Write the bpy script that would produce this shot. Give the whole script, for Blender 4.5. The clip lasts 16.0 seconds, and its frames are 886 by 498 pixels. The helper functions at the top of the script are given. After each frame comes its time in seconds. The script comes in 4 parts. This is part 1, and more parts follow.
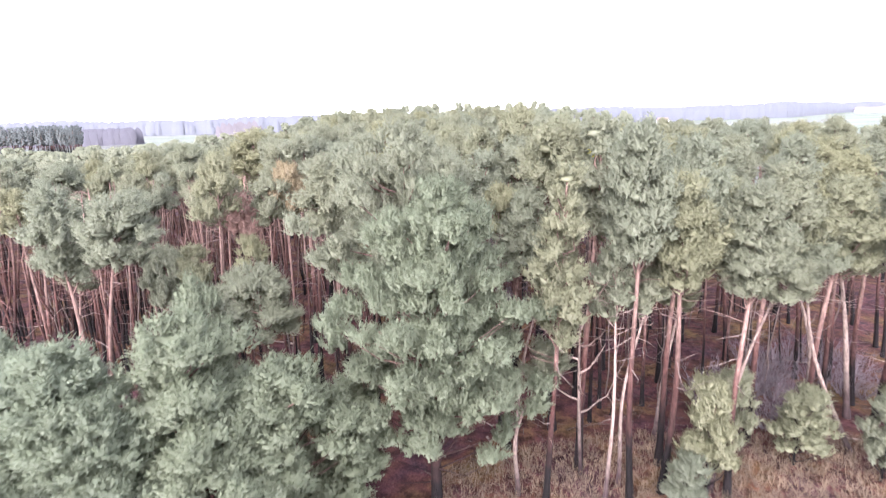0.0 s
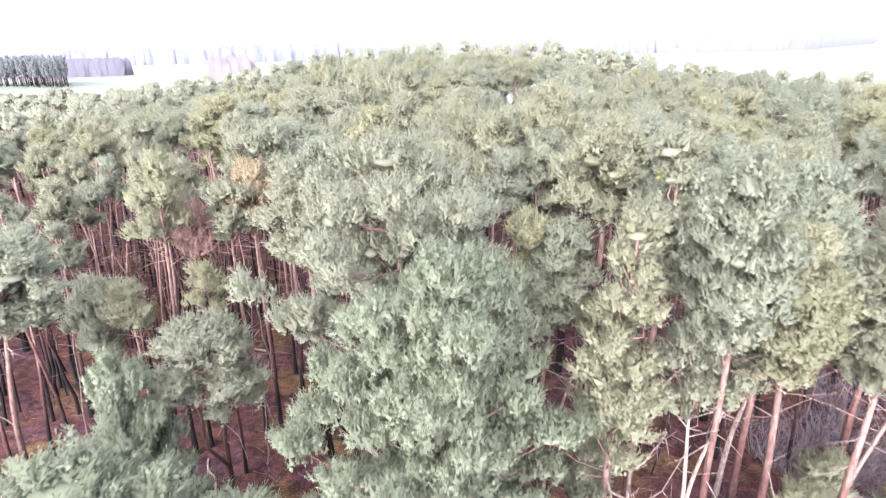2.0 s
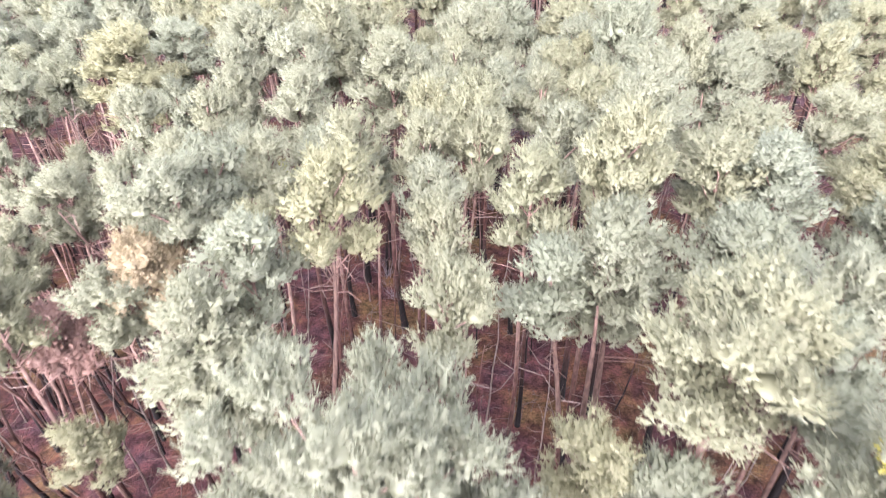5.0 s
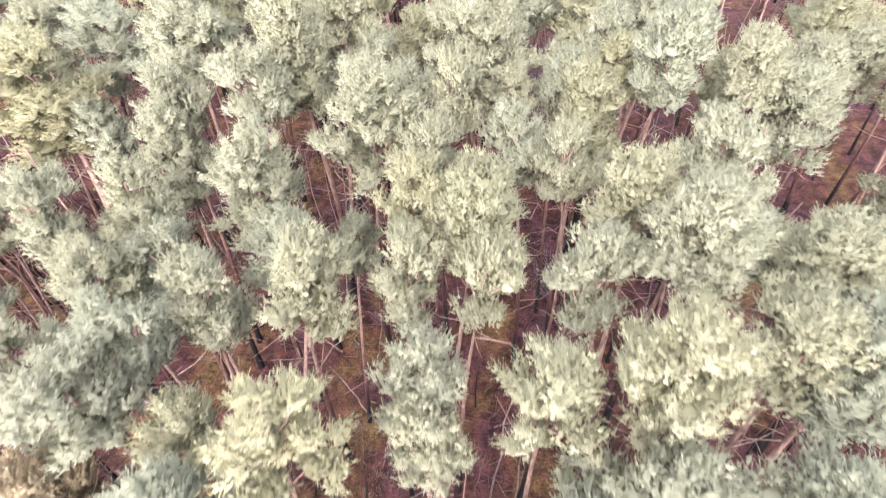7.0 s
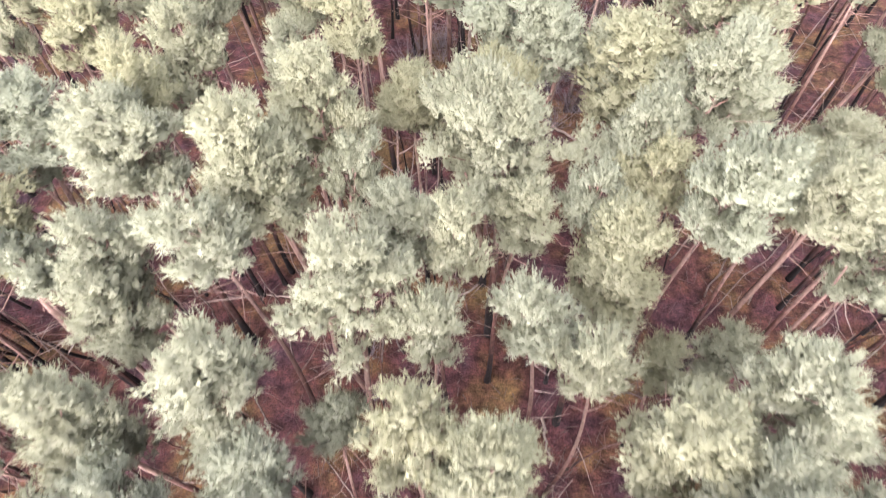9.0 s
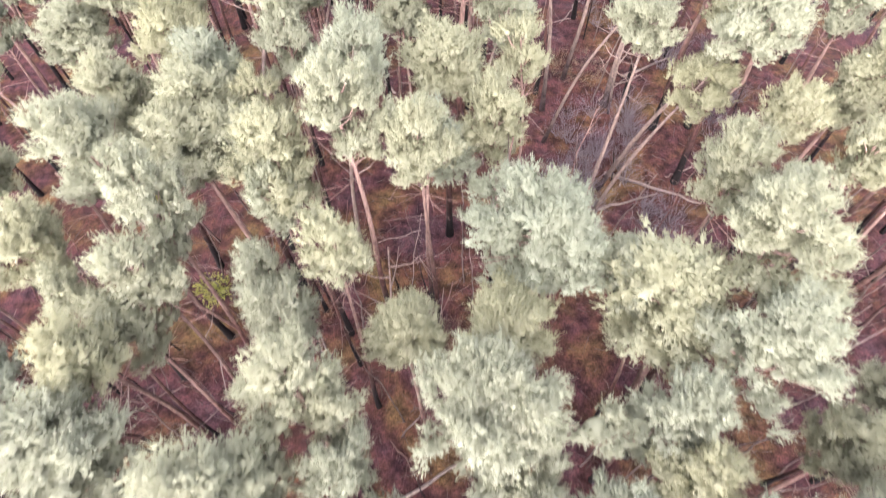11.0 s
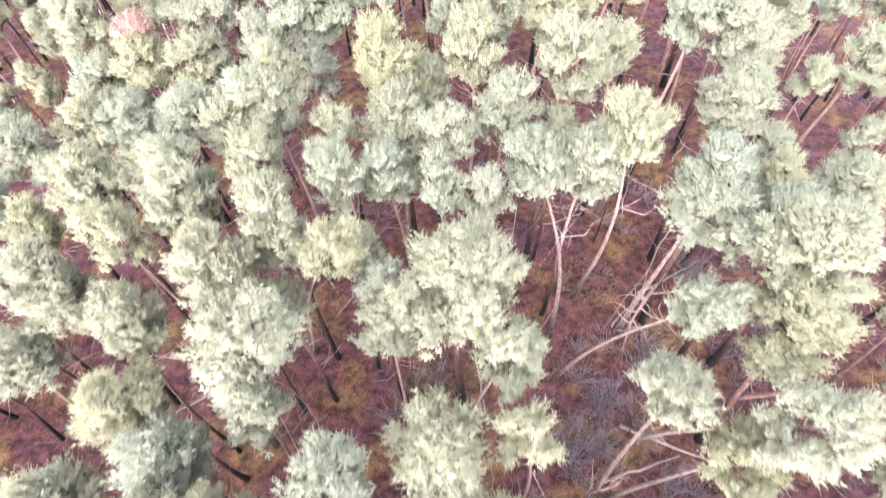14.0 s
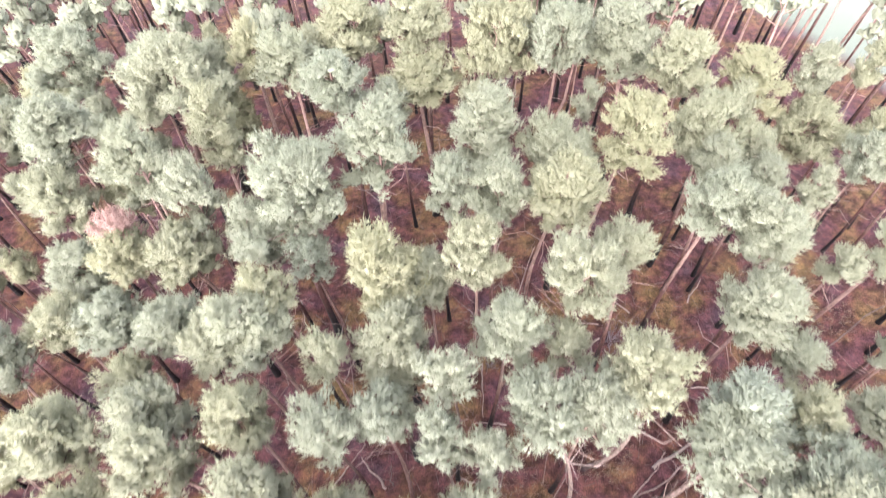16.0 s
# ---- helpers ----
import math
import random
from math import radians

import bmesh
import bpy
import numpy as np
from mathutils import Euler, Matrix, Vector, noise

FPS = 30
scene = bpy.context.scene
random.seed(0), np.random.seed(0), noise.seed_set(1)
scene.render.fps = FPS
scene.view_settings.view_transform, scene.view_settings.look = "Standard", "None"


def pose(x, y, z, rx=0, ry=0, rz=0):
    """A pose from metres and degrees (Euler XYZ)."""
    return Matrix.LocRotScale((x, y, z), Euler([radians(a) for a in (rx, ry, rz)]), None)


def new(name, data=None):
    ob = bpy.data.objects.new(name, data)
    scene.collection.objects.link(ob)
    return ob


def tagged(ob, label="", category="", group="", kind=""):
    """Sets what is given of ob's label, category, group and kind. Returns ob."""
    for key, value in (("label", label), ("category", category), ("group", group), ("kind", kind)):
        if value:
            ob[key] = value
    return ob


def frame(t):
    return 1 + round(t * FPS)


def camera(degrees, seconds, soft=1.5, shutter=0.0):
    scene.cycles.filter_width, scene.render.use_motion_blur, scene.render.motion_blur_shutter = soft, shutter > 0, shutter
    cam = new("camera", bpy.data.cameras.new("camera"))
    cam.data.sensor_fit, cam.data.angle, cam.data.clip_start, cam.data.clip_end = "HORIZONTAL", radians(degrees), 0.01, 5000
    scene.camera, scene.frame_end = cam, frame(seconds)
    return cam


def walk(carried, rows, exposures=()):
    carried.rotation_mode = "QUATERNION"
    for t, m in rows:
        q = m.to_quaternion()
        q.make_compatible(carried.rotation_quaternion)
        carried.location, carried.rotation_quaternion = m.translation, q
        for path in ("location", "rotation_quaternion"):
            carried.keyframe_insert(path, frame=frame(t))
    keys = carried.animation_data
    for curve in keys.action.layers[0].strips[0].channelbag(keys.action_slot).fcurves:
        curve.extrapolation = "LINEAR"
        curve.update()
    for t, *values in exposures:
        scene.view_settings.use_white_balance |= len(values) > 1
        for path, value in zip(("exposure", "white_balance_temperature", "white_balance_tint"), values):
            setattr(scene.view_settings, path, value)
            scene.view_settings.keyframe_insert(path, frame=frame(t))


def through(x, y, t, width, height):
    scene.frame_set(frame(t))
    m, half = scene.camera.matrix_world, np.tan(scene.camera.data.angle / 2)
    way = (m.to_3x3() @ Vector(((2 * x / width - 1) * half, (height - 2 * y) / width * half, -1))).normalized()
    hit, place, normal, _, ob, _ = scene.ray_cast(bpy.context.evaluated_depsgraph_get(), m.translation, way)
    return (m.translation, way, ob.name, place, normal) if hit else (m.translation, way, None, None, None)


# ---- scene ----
# ---- camera ----
cam = camera(78.13, 16.0, soft=1.2, shutter=0.6)
PATH = [
    (0.0, pose(-0.192, 3.955, 15.862, 76.355, 1.537, -0.194)),
    (0.5, pose(-0.248, 5.772, 16.491, 75.721, 1.511, -0.155)),
    (1.0, pose(-0.293, 7.571, 17.037, 74.075, 1.477, -0.145)),
    (1.5, pose(-0.351, 9.361, 17.555, 71.755, 1.366, -0.083)),
    (2.0, pose(-0.386, 11.126, 18.057, 69.451, 1.188, 0.031)),
    (2.5, pose(-0.398, 12.926, 18.598, 67.144, 1.098, 0.114)),
    (3.0, pose(-0.411, 14.782, 19.199, 64.546, 1.097, 0.154)),
    (3.5, pose(-0.441, 16.669, 19.888, 61.501, 1.173, 0.201)),
    (4.0, pose(-0.446, 18.646, 20.576, 58.312, 1.239, 0.174)),
    (4.2, pose(-0.447, 19.450, 20.849, 57.111, 1.257, 0.163)),
    (6.3, pose(-0.254, 27.848, 23.411, 45.067, 1.036, 0.030)),
    (6.5, pose(-0.235, 28.642, 23.629, 43.884, 1.043, 0.010)),
    (7.0, pose(-0.201, 30.633, 24.174, 41.031, 1.091, -0.021)),
    (7.5, pose(-0.160, 32.675, 24.684, 38.208, 1.160, 0.007)),
    (8.0, pose(-0.126, 34.778, 25.139, 35.497, 1.251, 0.051)),
    (8.2, pose(-0.120, 35.624, 25.317, 34.485, 1.272, 0.069)),
    (10.3, pose(-0.166, 44.791, 27.242, 29.115, 0.911, 0.052)),
    (10.5, pose(-0.160, 45.692, 27.445, 29.264, 0.951, -0.007)),
    (11.0, pose(-0.137, 47.931, 27.952, 29.682, 1.090, -0.166)),
    (11.5, pose(-0.080, 50.117, 28.512, 30.302, 1.193, -0.255)),
    (12.0, pose(-0.001, 52.312, 29.152, 30.797, 1.205, -0.286)),
    (12.5, pose(0.073, 54.546, 29.873, 31.069, 1.184, -0.227)),
    (13.0, pose(0.126, 56.803, 30.599, 31.355, 1.136, -0.118)),
    (13.5, pose(0.167, 59.109, 31.273, 31.629, 1.119, -0.035)),
    (14.0, pose(0.218, 61.391, 31.957, 31.951, 1.172, -0.013)),
    (14.5, pose(0.298, 63.642, 32.678, 32.295, 1.292, 0.009)),
    (15.0, pose(0.393, 65.853, 33.449, 32.692, 1.427, 0.061)),
    (15.5, pose(0.476, 68.004, 34.252, 33.246, 1.557, 0.198)),
    (16.0, pose(0.557, 70.125, 35.088, 33.889, 1.669, 0.386)),
]
EXPOSURES = [(0.0, 4.27, 6050, 20), (2.0, 4.62, 6000, 20), (4.0, 4.95, 6000, 22), (7.0, 5.03, 6500, 20), (11.0, 5.13, 6400, 19), (14.0, 5.4, 6150, 19), (16.0, 5.13, 6250, 17)]
walk(cam, PATH, EXPOSURES)

# ---- world and sun: thin bright overcast ----
SUN_UP, SUN_ROUND = 38.0, 200.0
world = bpy.data.worlds.new("overcast_sky")
scene.world = world
world.use_nodes = True
wn, wl = world.node_tree.nodes, world.node_tree.links
sky = wn.new("ShaderNodeTexSky")
sky.sky_type, sky.sun_disc = "NISHITA", False
sky.sun_elevation, sky.sun_rotation = radians(SUN_UP), radians(SUN_ROUND)
sky.dust_density, sky.air_density = 1.0, 1.0
pale = wn.new("ShaderNodeHueSaturation")
pale.inputs["Saturation"].default_value = 0.3
wl.new(sky.outputs[0], pale.inputs["Color"])
wl.new(pale.outputs[0], wn["Background"].inputs["Color"])
wn["Background"].inputs["Strength"].default_value = 0.12
sun_data = bpy.data.lights.new("sun", "SUN")
sun_data.energy, sun_data.angle, sun_data.color = 1.0, radians(80), (1.0, 0.97, 0.92)
sun = new("sun", sun_data)
sun.rotation_euler = (radians(90 - SUN_UP), 0, radians(180 - SUN_ROUND))


# ---- materials ----
def mat(name):
    m = bpy.data.materials.new(name)
    m.use_nodes = True
    n, l = m.node_tree.nodes, m.node_tree.links
    n.clear()
    out = n.new("ShaderNodeOutputMaterial")
    return m, n, l, out


def ramp(n, stops):
    r = n.new("ShaderNodeValToRGB")
    e = r.color_ramp.elements
    while len(e) < len(stops):
        e.new(0.5)
    for el, (p, c) in zip(e, stops):
        el.position, el.color = p, (*c, 1)
    return r


def needle_material(name, stops, through=0.58):
    """Needles: a tint for each tree, a second for each shoot, light passing through."""
    m, n, l, out = mat(name)
    info = n.new("ShaderNodeObjectInfo")
    tint = ramp(n, stops)
    l.new(info.outputs["Random"], tint.inputs["Fac"])
    geo = n.new("ShaderNodeNewGeometry")
    tc = n.new("ShaderNodeTexCoord")
    noi = n.new("ShaderNodeTexNoise")
    noi.inputs["Scale"].default_value, noi.inputs["Detail"].default_value = 3.2, 3.0
    l.new(tc.outputs["Object"], noi.inputs["Vector"])
    add = n.new("ShaderNodeMath")
    add.operation = "ADD"
    l.new(noi.outputs["Fac"], add.inputs[0])
    mul = n.new("ShaderNodeMath")
    mul.operation = "MULTIPLY"
    mul.inputs[1].default_value = 0.3
    l.new(geo.outputs["Random Per Island"], mul.inputs[0])
    l.new(mul.outputs[0], add.inputs[1])
    val = n.new("ShaderNodeMapRange")
    val.inputs["From Min"].default_value, val.inputs["From Max"].default_value = 0.3, 1.0
    val.inputs["To Min"].default_value, val.inputs["To Max"].default_value = 0.9, 1.1
    l.new(add.outputs[0], val.inputs["Value"])
    hsv = n.new("ShaderNodeHueSaturation")
    l.new(tint.outputs["Color"], hsv.inputs["Color"])
    l.new(val.outputs[0], hsv.inputs["Value"])
    d, t, g = n.new("ShaderNodeBsdfDiffuse"), n.new("ShaderNodeBsdfTranslucent"), n.new("ShaderNodeBsdfGlossy")
    g.inputs["Roughness"].default_value = 0.45
    l.new(hsv.outputs[0], d.inputs["Color"])
    l.new(hsv.outputs[0], t.inputs["Color"])
    mix, mix2 = n.new("ShaderNodeMixShader"), n.new("ShaderNodeMixShader")
    mix.inputs[0].default_value, mix2.inputs[0].default_value = through, 0.012
    l.new(d.outputs[0], mix.inputs[1])
    l.new(t.outputs[0], mix.inputs[2])
    l.new(mix.outputs[0], mix2.inputs[1])
    l.new(g.outputs[0], mix2.inputs[2])
    l.new(mix2.outputs[0], out.inputs["Surface"])
    return m


NEEDLE_TINTS = [(0.0, (0.142, 0.149, 0.103)), (0.3, (0.148, 0.150, 0.101)), (0.6, (0.154, 0.152, 0.096)), (0.85, (0.160, 0.153, 0.088)), (1.0, (0.138, 0.147, 0.105))]
NEEDLES = needle_material("pine_needles", NEEDLE_TINTS)
DEEP_NEEDLES = needle_material("blue_green_needles", [(0.0, (0.130, 0.147, 0.099)), (1.0, (0.138, 0.149, 0.095))])
FAR_NEEDLES = needle_material("far_needles", [(0.0, (0.142, 0.145, 0.098)), (1.0, (0.142, 0.145, 0.098))])
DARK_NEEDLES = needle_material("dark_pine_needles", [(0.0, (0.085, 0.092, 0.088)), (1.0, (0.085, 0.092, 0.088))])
BROWN_NEEDLES = needle_material("dead_straw_needles", [(0.0, (0.21, 0.165, 0.1)), (1.0, (0.2, 0.158, 0.096))])
PINK_NEEDLES = needle_material("dead_rust_needles", [(0.0, (0.2, 0.122, 0.1)), (1.0, (0.2, 0.122, 0.1))])


def bark_material(name, low, mid, high, z0, z1):
    """Pine bark: dark and furrowed near the ground, thin, flaky and rosy higher up."""
    m, n, l, out = mat(name)
    tc = n.new("ShaderNodeTexCoord")
    sep = n.new("ShaderNodeSeparateXYZ")
    l.new(tc.outputs["Object"], sep.inputs[0])
    noi = n.new("ShaderNodeTexNoise")
    noi.inputs["Scale"].default_value, noi.inputs["Detail"].default_value = 1.1, 5.0
    l.new(tc.outputs["Object"], noi.inputs["Vector"])
    ma = n.new("ShaderNodeMath")
    ma.operation = "MULTIPLY_ADD"
    ma.inputs[1].default_value = 4.0
    l.new(noi.outputs["Fac"], ma.inputs[0])
    l.new(sep.outputs["Z"], ma.inputs[2])
    mr = n.new("ShaderNodeMapRange")
    mr.inputs["From Min"].default_value, mr.inputs["From Max"].default_value = z0 + 2.0, z1 + 2.0
    l.new(ma.outputs[0], mr.inputs["Value"])
    col = ramp(n, [(0.0, low), (0.5, mid), (1.0, high)])
    l.new(mr.outputs[0], col.inputs["Fac"])
    sc = n.new("ShaderNodeVectorMath")
    sc.operation = "MULTIPLY"
    sc.inputs[1].default_value = (9, 9, 2.2)
    l.new(tc.outputs["Object"], sc.inputs[0])
    fine = n.new("ShaderNodeTexNoise")
    fine.inputs["Scale"].default_value, fine.inputs["Detail"].default_value = 1.5, 6.0
    l.new(sc.outputs[0], fine.inputs["Vector"])
    vr = n.new("ShaderNodeMapRange")
    vr.inputs["From Min"].default_value, vr.inputs["From Max"].default_value = 0.3, 0.7
    vr.inputs["To Min"].default_value, vr.inputs["To Max"].default_value = 0.5, 1.35
    l.new(fine.outputs["Fac"], vr.inputs["Value"])
    info = n.new("ShaderNodeObjectInfo")
    vr2 = n.new("ShaderNodeMapRange")
    vr2.inputs["To Min"].default_value, vr2.inputs["To Max"].default_value = 0.7, 1.25
    l.new(info.outputs["Random"], vr2.inputs["Value"])
    mm = n.new("ShaderNodeMath")
    mm.operation = "MULTIPLY"
    l.new(vr.outputs[0], mm.inputs[0])
    l.new(vr2.outputs[0], mm.inputs[1])
    hsv = n.new("ShaderNodeHueSaturation")
    l.new(col.outputs[0], hsv.inputs["Color"])
    l.new(mm.outputs[0], hsv.inputs["Value"])
    b = n.new("ShaderNodeBsdfPrincipled")
    b.inputs["Roughness"].default_value = 0.9
    b.inputs["Specular IOR Level"].default_value = 0.08
    l.new(hsv.outputs[0], b.inputs["Base Color"])
    bump = n.new("ShaderNodeBump")
    bump.inputs["Strength"].default_value, bump.inputs["Distance"].default_value = 0.7, 0.03
    l.new(fine.outputs["Fac"], bump.inputs["Height"])
    l.new(bump.outputs[0], b.inputs["Normal"])
    l.new(b.outputs[0], out.inputs["Surface"])
    return m


BARK = bark_material("pine_bark", (0.006, 0.0045, 0.0045), (0.045, 0.021, 0.018), (0.118, 0.074, 0.062), 2.0, 8.0)
PALE_BARK = bark_material("grey_bark", (0.0246, 0.0157, 0.0157), (0.0885, 0.0650, 0.0560), (0.1333, 0.0952, 0.0806), 0.5, 5.0)
TWIG = bark_material("dead_twig", (0.0560, 0.0398, 0.0350), (0.0784, 0.0585, 0.0502), (0.1064, 0.0796, 0.0699), 0.0, 9.0)


def ground_material():
    m, n, l, out = mat("forest_floor_and_fields")
    tc = n.new("ShaderNodeTexCoord")

    def noise_at(scale, detail, rough=0.55):
        t = n.new("ShaderNodeTexNoise")
        t.inputs["Scale"].default_value, t.inputs["Detail"].default_value, t.inputs["Roughness"].default_value = scale, detail, rough
        l.new(tc.outputs["Object"], t.inputs["Vector"])
        return t

    big, mid, fine = noise_at(0.3, 4, 0.6), noise_at(1.6, 6, 0.65), noise_at(11.0, 4, 0.75)
    litter = ramp(n, [(0.3, (0.027, 0.017, 0.021)), (0.42, (0.03, 0.0145, 0.0165)), (0.52, (0.03, 0.015, 0.0125)), (0.58, (0.042, 0.025, 0.015)), (0.68, (0.047, 0.034, 0.016))])
    l.new(big.outputs["Fac"], litter.inputs["Fac"])
    patch = ramp(n, [(0.35, (0.4, 0.36, 0.4)), (0.5, (1, 0.95, 0.95)), (0.66, (1.7, 1.5, 1.4))])
    l.new(mid.outputs["Fac"], patch.inputs["Fac"])
    grain = ramp(n, [(0.32, (0.4, 0.36, 0.38)), (0.68, (1.75, 1.65, 1.55))])
    l.new(fine.outputs["Fac"], grain.inputs["Fac"])

    def times(a, b):
        x = n.new("ShaderNodeMix")
        x.data_type, x.blend_type = "RGBA", "MULTIPLY"
        x.inputs["Factor"].default_value = 1.0
        l.new(a, x.inputs["A"])
        l.new(b, x.inputs["B"])
        return x.outputs["Result"]

    floor_colour = times(times(litter.outputs[0], patch.outputs[0]), grain.outputs[0])
    # open fields beyond the wood
    sep = n.new("ShaderNodeSeparateXYZ")
    l.new(tc.outputs["Object"], sep.inputs[0])
    far = n.new("ShaderNodeMapRange")
    slant = n.new("ShaderNodeMath")
    slant.operation = "MULTIPLY_ADD"
    slant.inputs[1].default_value = 1.6
    l.new(sep.outputs["X"], slant.inputs[0])
    l.new(sep.outputs["Y"], slant.inputs[2])
    edge = n.new("ShaderNodeMath")
    edge.operation = "MAXIMUM"
    shift = n.new("ShaderNodeMath")
    shift.operation = "SUBTRACT"
    shift.inputs[1].default_value = 46.0
    l.new(slant.outputs[0], shift.inputs[0])
    l.new(sep.outputs["Y"], edge.inputs[0])
    l.new(shift.outputs[0], edge.inputs[1])
    far.inputs["From Min"].default_value, far.inputs["From Max"].default_value = 128.0, 133.0
    l.new(edge.outputs[0], far.inputs["Value"])
    field_noise = n.new("ShaderNodeTexNoise")
    field_noise.inputs["Scale"].default_value, field_noise.inputs["Detail"].default_value = 1.0, 2.0
    flat = n.new("ShaderNodeVectorMath")
    flat.operation = "MULTIPLY"
    flat.inputs[1].default_value = (0.002, 0.009, 0)
    l.new(tc.outputs["Object"], flat.inputs[0])
    l.new(flat.outputs[0], field_noise.inputs["Vector"])
    field = ramp(n, [(0.36, (0.048, 0.058, 0.040)), (0.46, (0.054, 0.062, 0.045)), (0.52, (0.068, 0.070, 0.058)), (0.6, (0.055, 0.052, 0.052)), (0.66, (0.074, 0.076, 0.064))])
    l.new(field_noise.outputs["Fac"], field.inputs["Fac"])
    mixc = n.new("ShaderNodeMix")
    mixc.data_type = "RGBA"
    l.new(far.outputs[0], mixc.inputs["Factor"])
    l.new(floor_colour, mixc.inputs["A"])
    l.new(field.outputs[0], mixc.inputs["B"])
    b = n.new("ShaderNodeBsdfPrincipled")
    b.inputs["Roughness"].default_value = 0.95
    b.inputs["Specular IOR Level"].default_value = 0.06
    l.new(mixc.outputs["Result"], b.inputs["Base Color"])
    bump = n.new("ShaderNodeBump")
    bump.inputs["Strength"].default_value, bump.inputs["Distance"].default_value = 0.8, 0.08
    l.new(fine.outputs["Fac"], bump.inputs["Height"])
    l.new(bump.outputs[0], b.inputs["Normal"])
    l.new(b.outputs[0], out.inputs["Surface"])
    return m


GROUND = ground_material()


def plain(name, colour, rough=0.9, var=0.25, scale=3.0):
    m, n, l, out = mat(name)
    tc = n.new("ShaderNodeTexCoord")
    t = n.new("ShaderNodeTexNoise")
    t.inputs["Scale"].default_value, t.inputs["Detail"].default_value = scale, 5.0
    l.new(tc.outputs["Object"], t.inputs["Vector"])
    c = ramp(n, [(0.3, tuple(v * (1 - var) for v in colour)), (0.7, tuple(min(1, v * (1 + var)) for v in colour))])
    l.new(t.outputs["Fac"], c.inputs["Fac"])
    b = n.new("ShaderNodeBsdfPrincipled")
    b.inputs["Roughness"].default_value = rough
    l.new(c.outputs[0], b.inputs["Base Color"])
    l.new(b.outputs[0], out.inputs["Surface"])
    return m


# ---- mesh helpers ----
def mesh_of(name, verts, faces, material, smooth=False, normals=None):
    me = bpy.data.meshes.new(name)
    verts = np.asarray(verts, dtype=np.float32)
    faces = np.asarray(faces, dtype=np.int32)
    k = faces.shape[1]
    me.vertices.add(len(verts))
    me.vertices.foreach_set("co", verts.ravel())
    me.loops.add(faces.size)
    me.loops.foreach_set("vertex_index", faces.ravel())
    me.polygons.add(len(faces))
    me.polygons.foreach_set("loop_start", np.arange(0, faces.size, k, dtype=np.int32))
    me.materials.append(material)
    me.update(calc_edges=True)
    me.polygons.foreach_set("use_smooth", [smooth] * len(faces))
    if normals is not None:
        me.normals_split_custom_set_from_vertices(normals.tolist())
    return me


def unit(v):
    return v / np.maximum(np.linalg.norm(v, axis=-1, keepdims=True), 1e-9)


def shoots(rng, centres, axes, length, spread, count, width):
    """Brush-like needle shoots: count blades round each axis."""
    n = len(centres)
    p = np.repeat(centres, count, 0)
    a = np.repeat(axes, count, 0)
    m = n * count
    rad = rng.normal(size=(m, 3))
    rad = unit(rad - (rad * a).sum(1, keepdims=True) * a)
    base = p + a * (length * rng.uniform(-0.2, 0.6, (m, 1)))
    way = unit(a * rng.uniform(0.7, 1.2, (m, 1)) + rad * rng.uniform(0.2, 0.75, (m, 1)))
    tip = base + way * spread * rng.uniform(0.7, 1.25, (m, 1))
    side = unit(np.cross(way, rng.normal(size=(m, 3)))) * width * 0.5
    wide_tip = rng.random((m, 1)) < 0.5
    v = np.empty((m, 3, 3))
    v[:, 0] = np.where(wide_tip, base, base - side)
    v[:, 1] = np.where(wide_tip, tip + side, base + side)
    v[:, 2] = np.where(wide_tip, tip - side, tip)
    back = ((np.cross(v[:, 1] - v[:, 0], v[:, 2] - v[:, 0]) * a).sum(1) < 0)[:, None]
    v[:, 1], v[:, 2] = np.where(back, v[:, 2], v[:, 1]), np.where(back, v[:, 1], v[:, 2])
    return v.reshape(-1, 3), np.arange(m * 3).reshape(-1, 3)


def tufts(rng, centres, axes, length, radius):
    """The close middle of each shoot: a three-sided cap that hangs about its axis, with normals that lean up along the shoot."""
    m = len(centres)
    u = unit(np.cross(axes, rng.normal(size=(m, 3))))
    w = np.cross(axes, u)
    k = rng.uniform(0.7, 1.3, (m, 1))
    v, nor = np.empty((m, 4, 3)), np.empty((m, 4, 3))
    v[:, 3], nor[:, 3] = centres + axes * length * 0.5 * k, axes
    for i, (a, b) in enumerate(((1, 0), (-0.5, 0.87), (-0.5, -0.87))):
        out = u * a + w * b
        v[:, i] = centres + out * radius * k * rng.uniform(0.8, 1.35, (m, 1)) - axes * length * rng.uniform(-0.1, 0.45, (m, 1))
        nor[:, i] = axes * 0.85 + out * 0.5
    f = np.array([(3, 0, 1), (3, 1, 2), (3, 2, 0)])
    return v.reshape(-1, 3), (f[None] + 4 * np.arange(m)[:, None, None]).reshape(-1, 3), unit(nor.reshape(-1, 3))


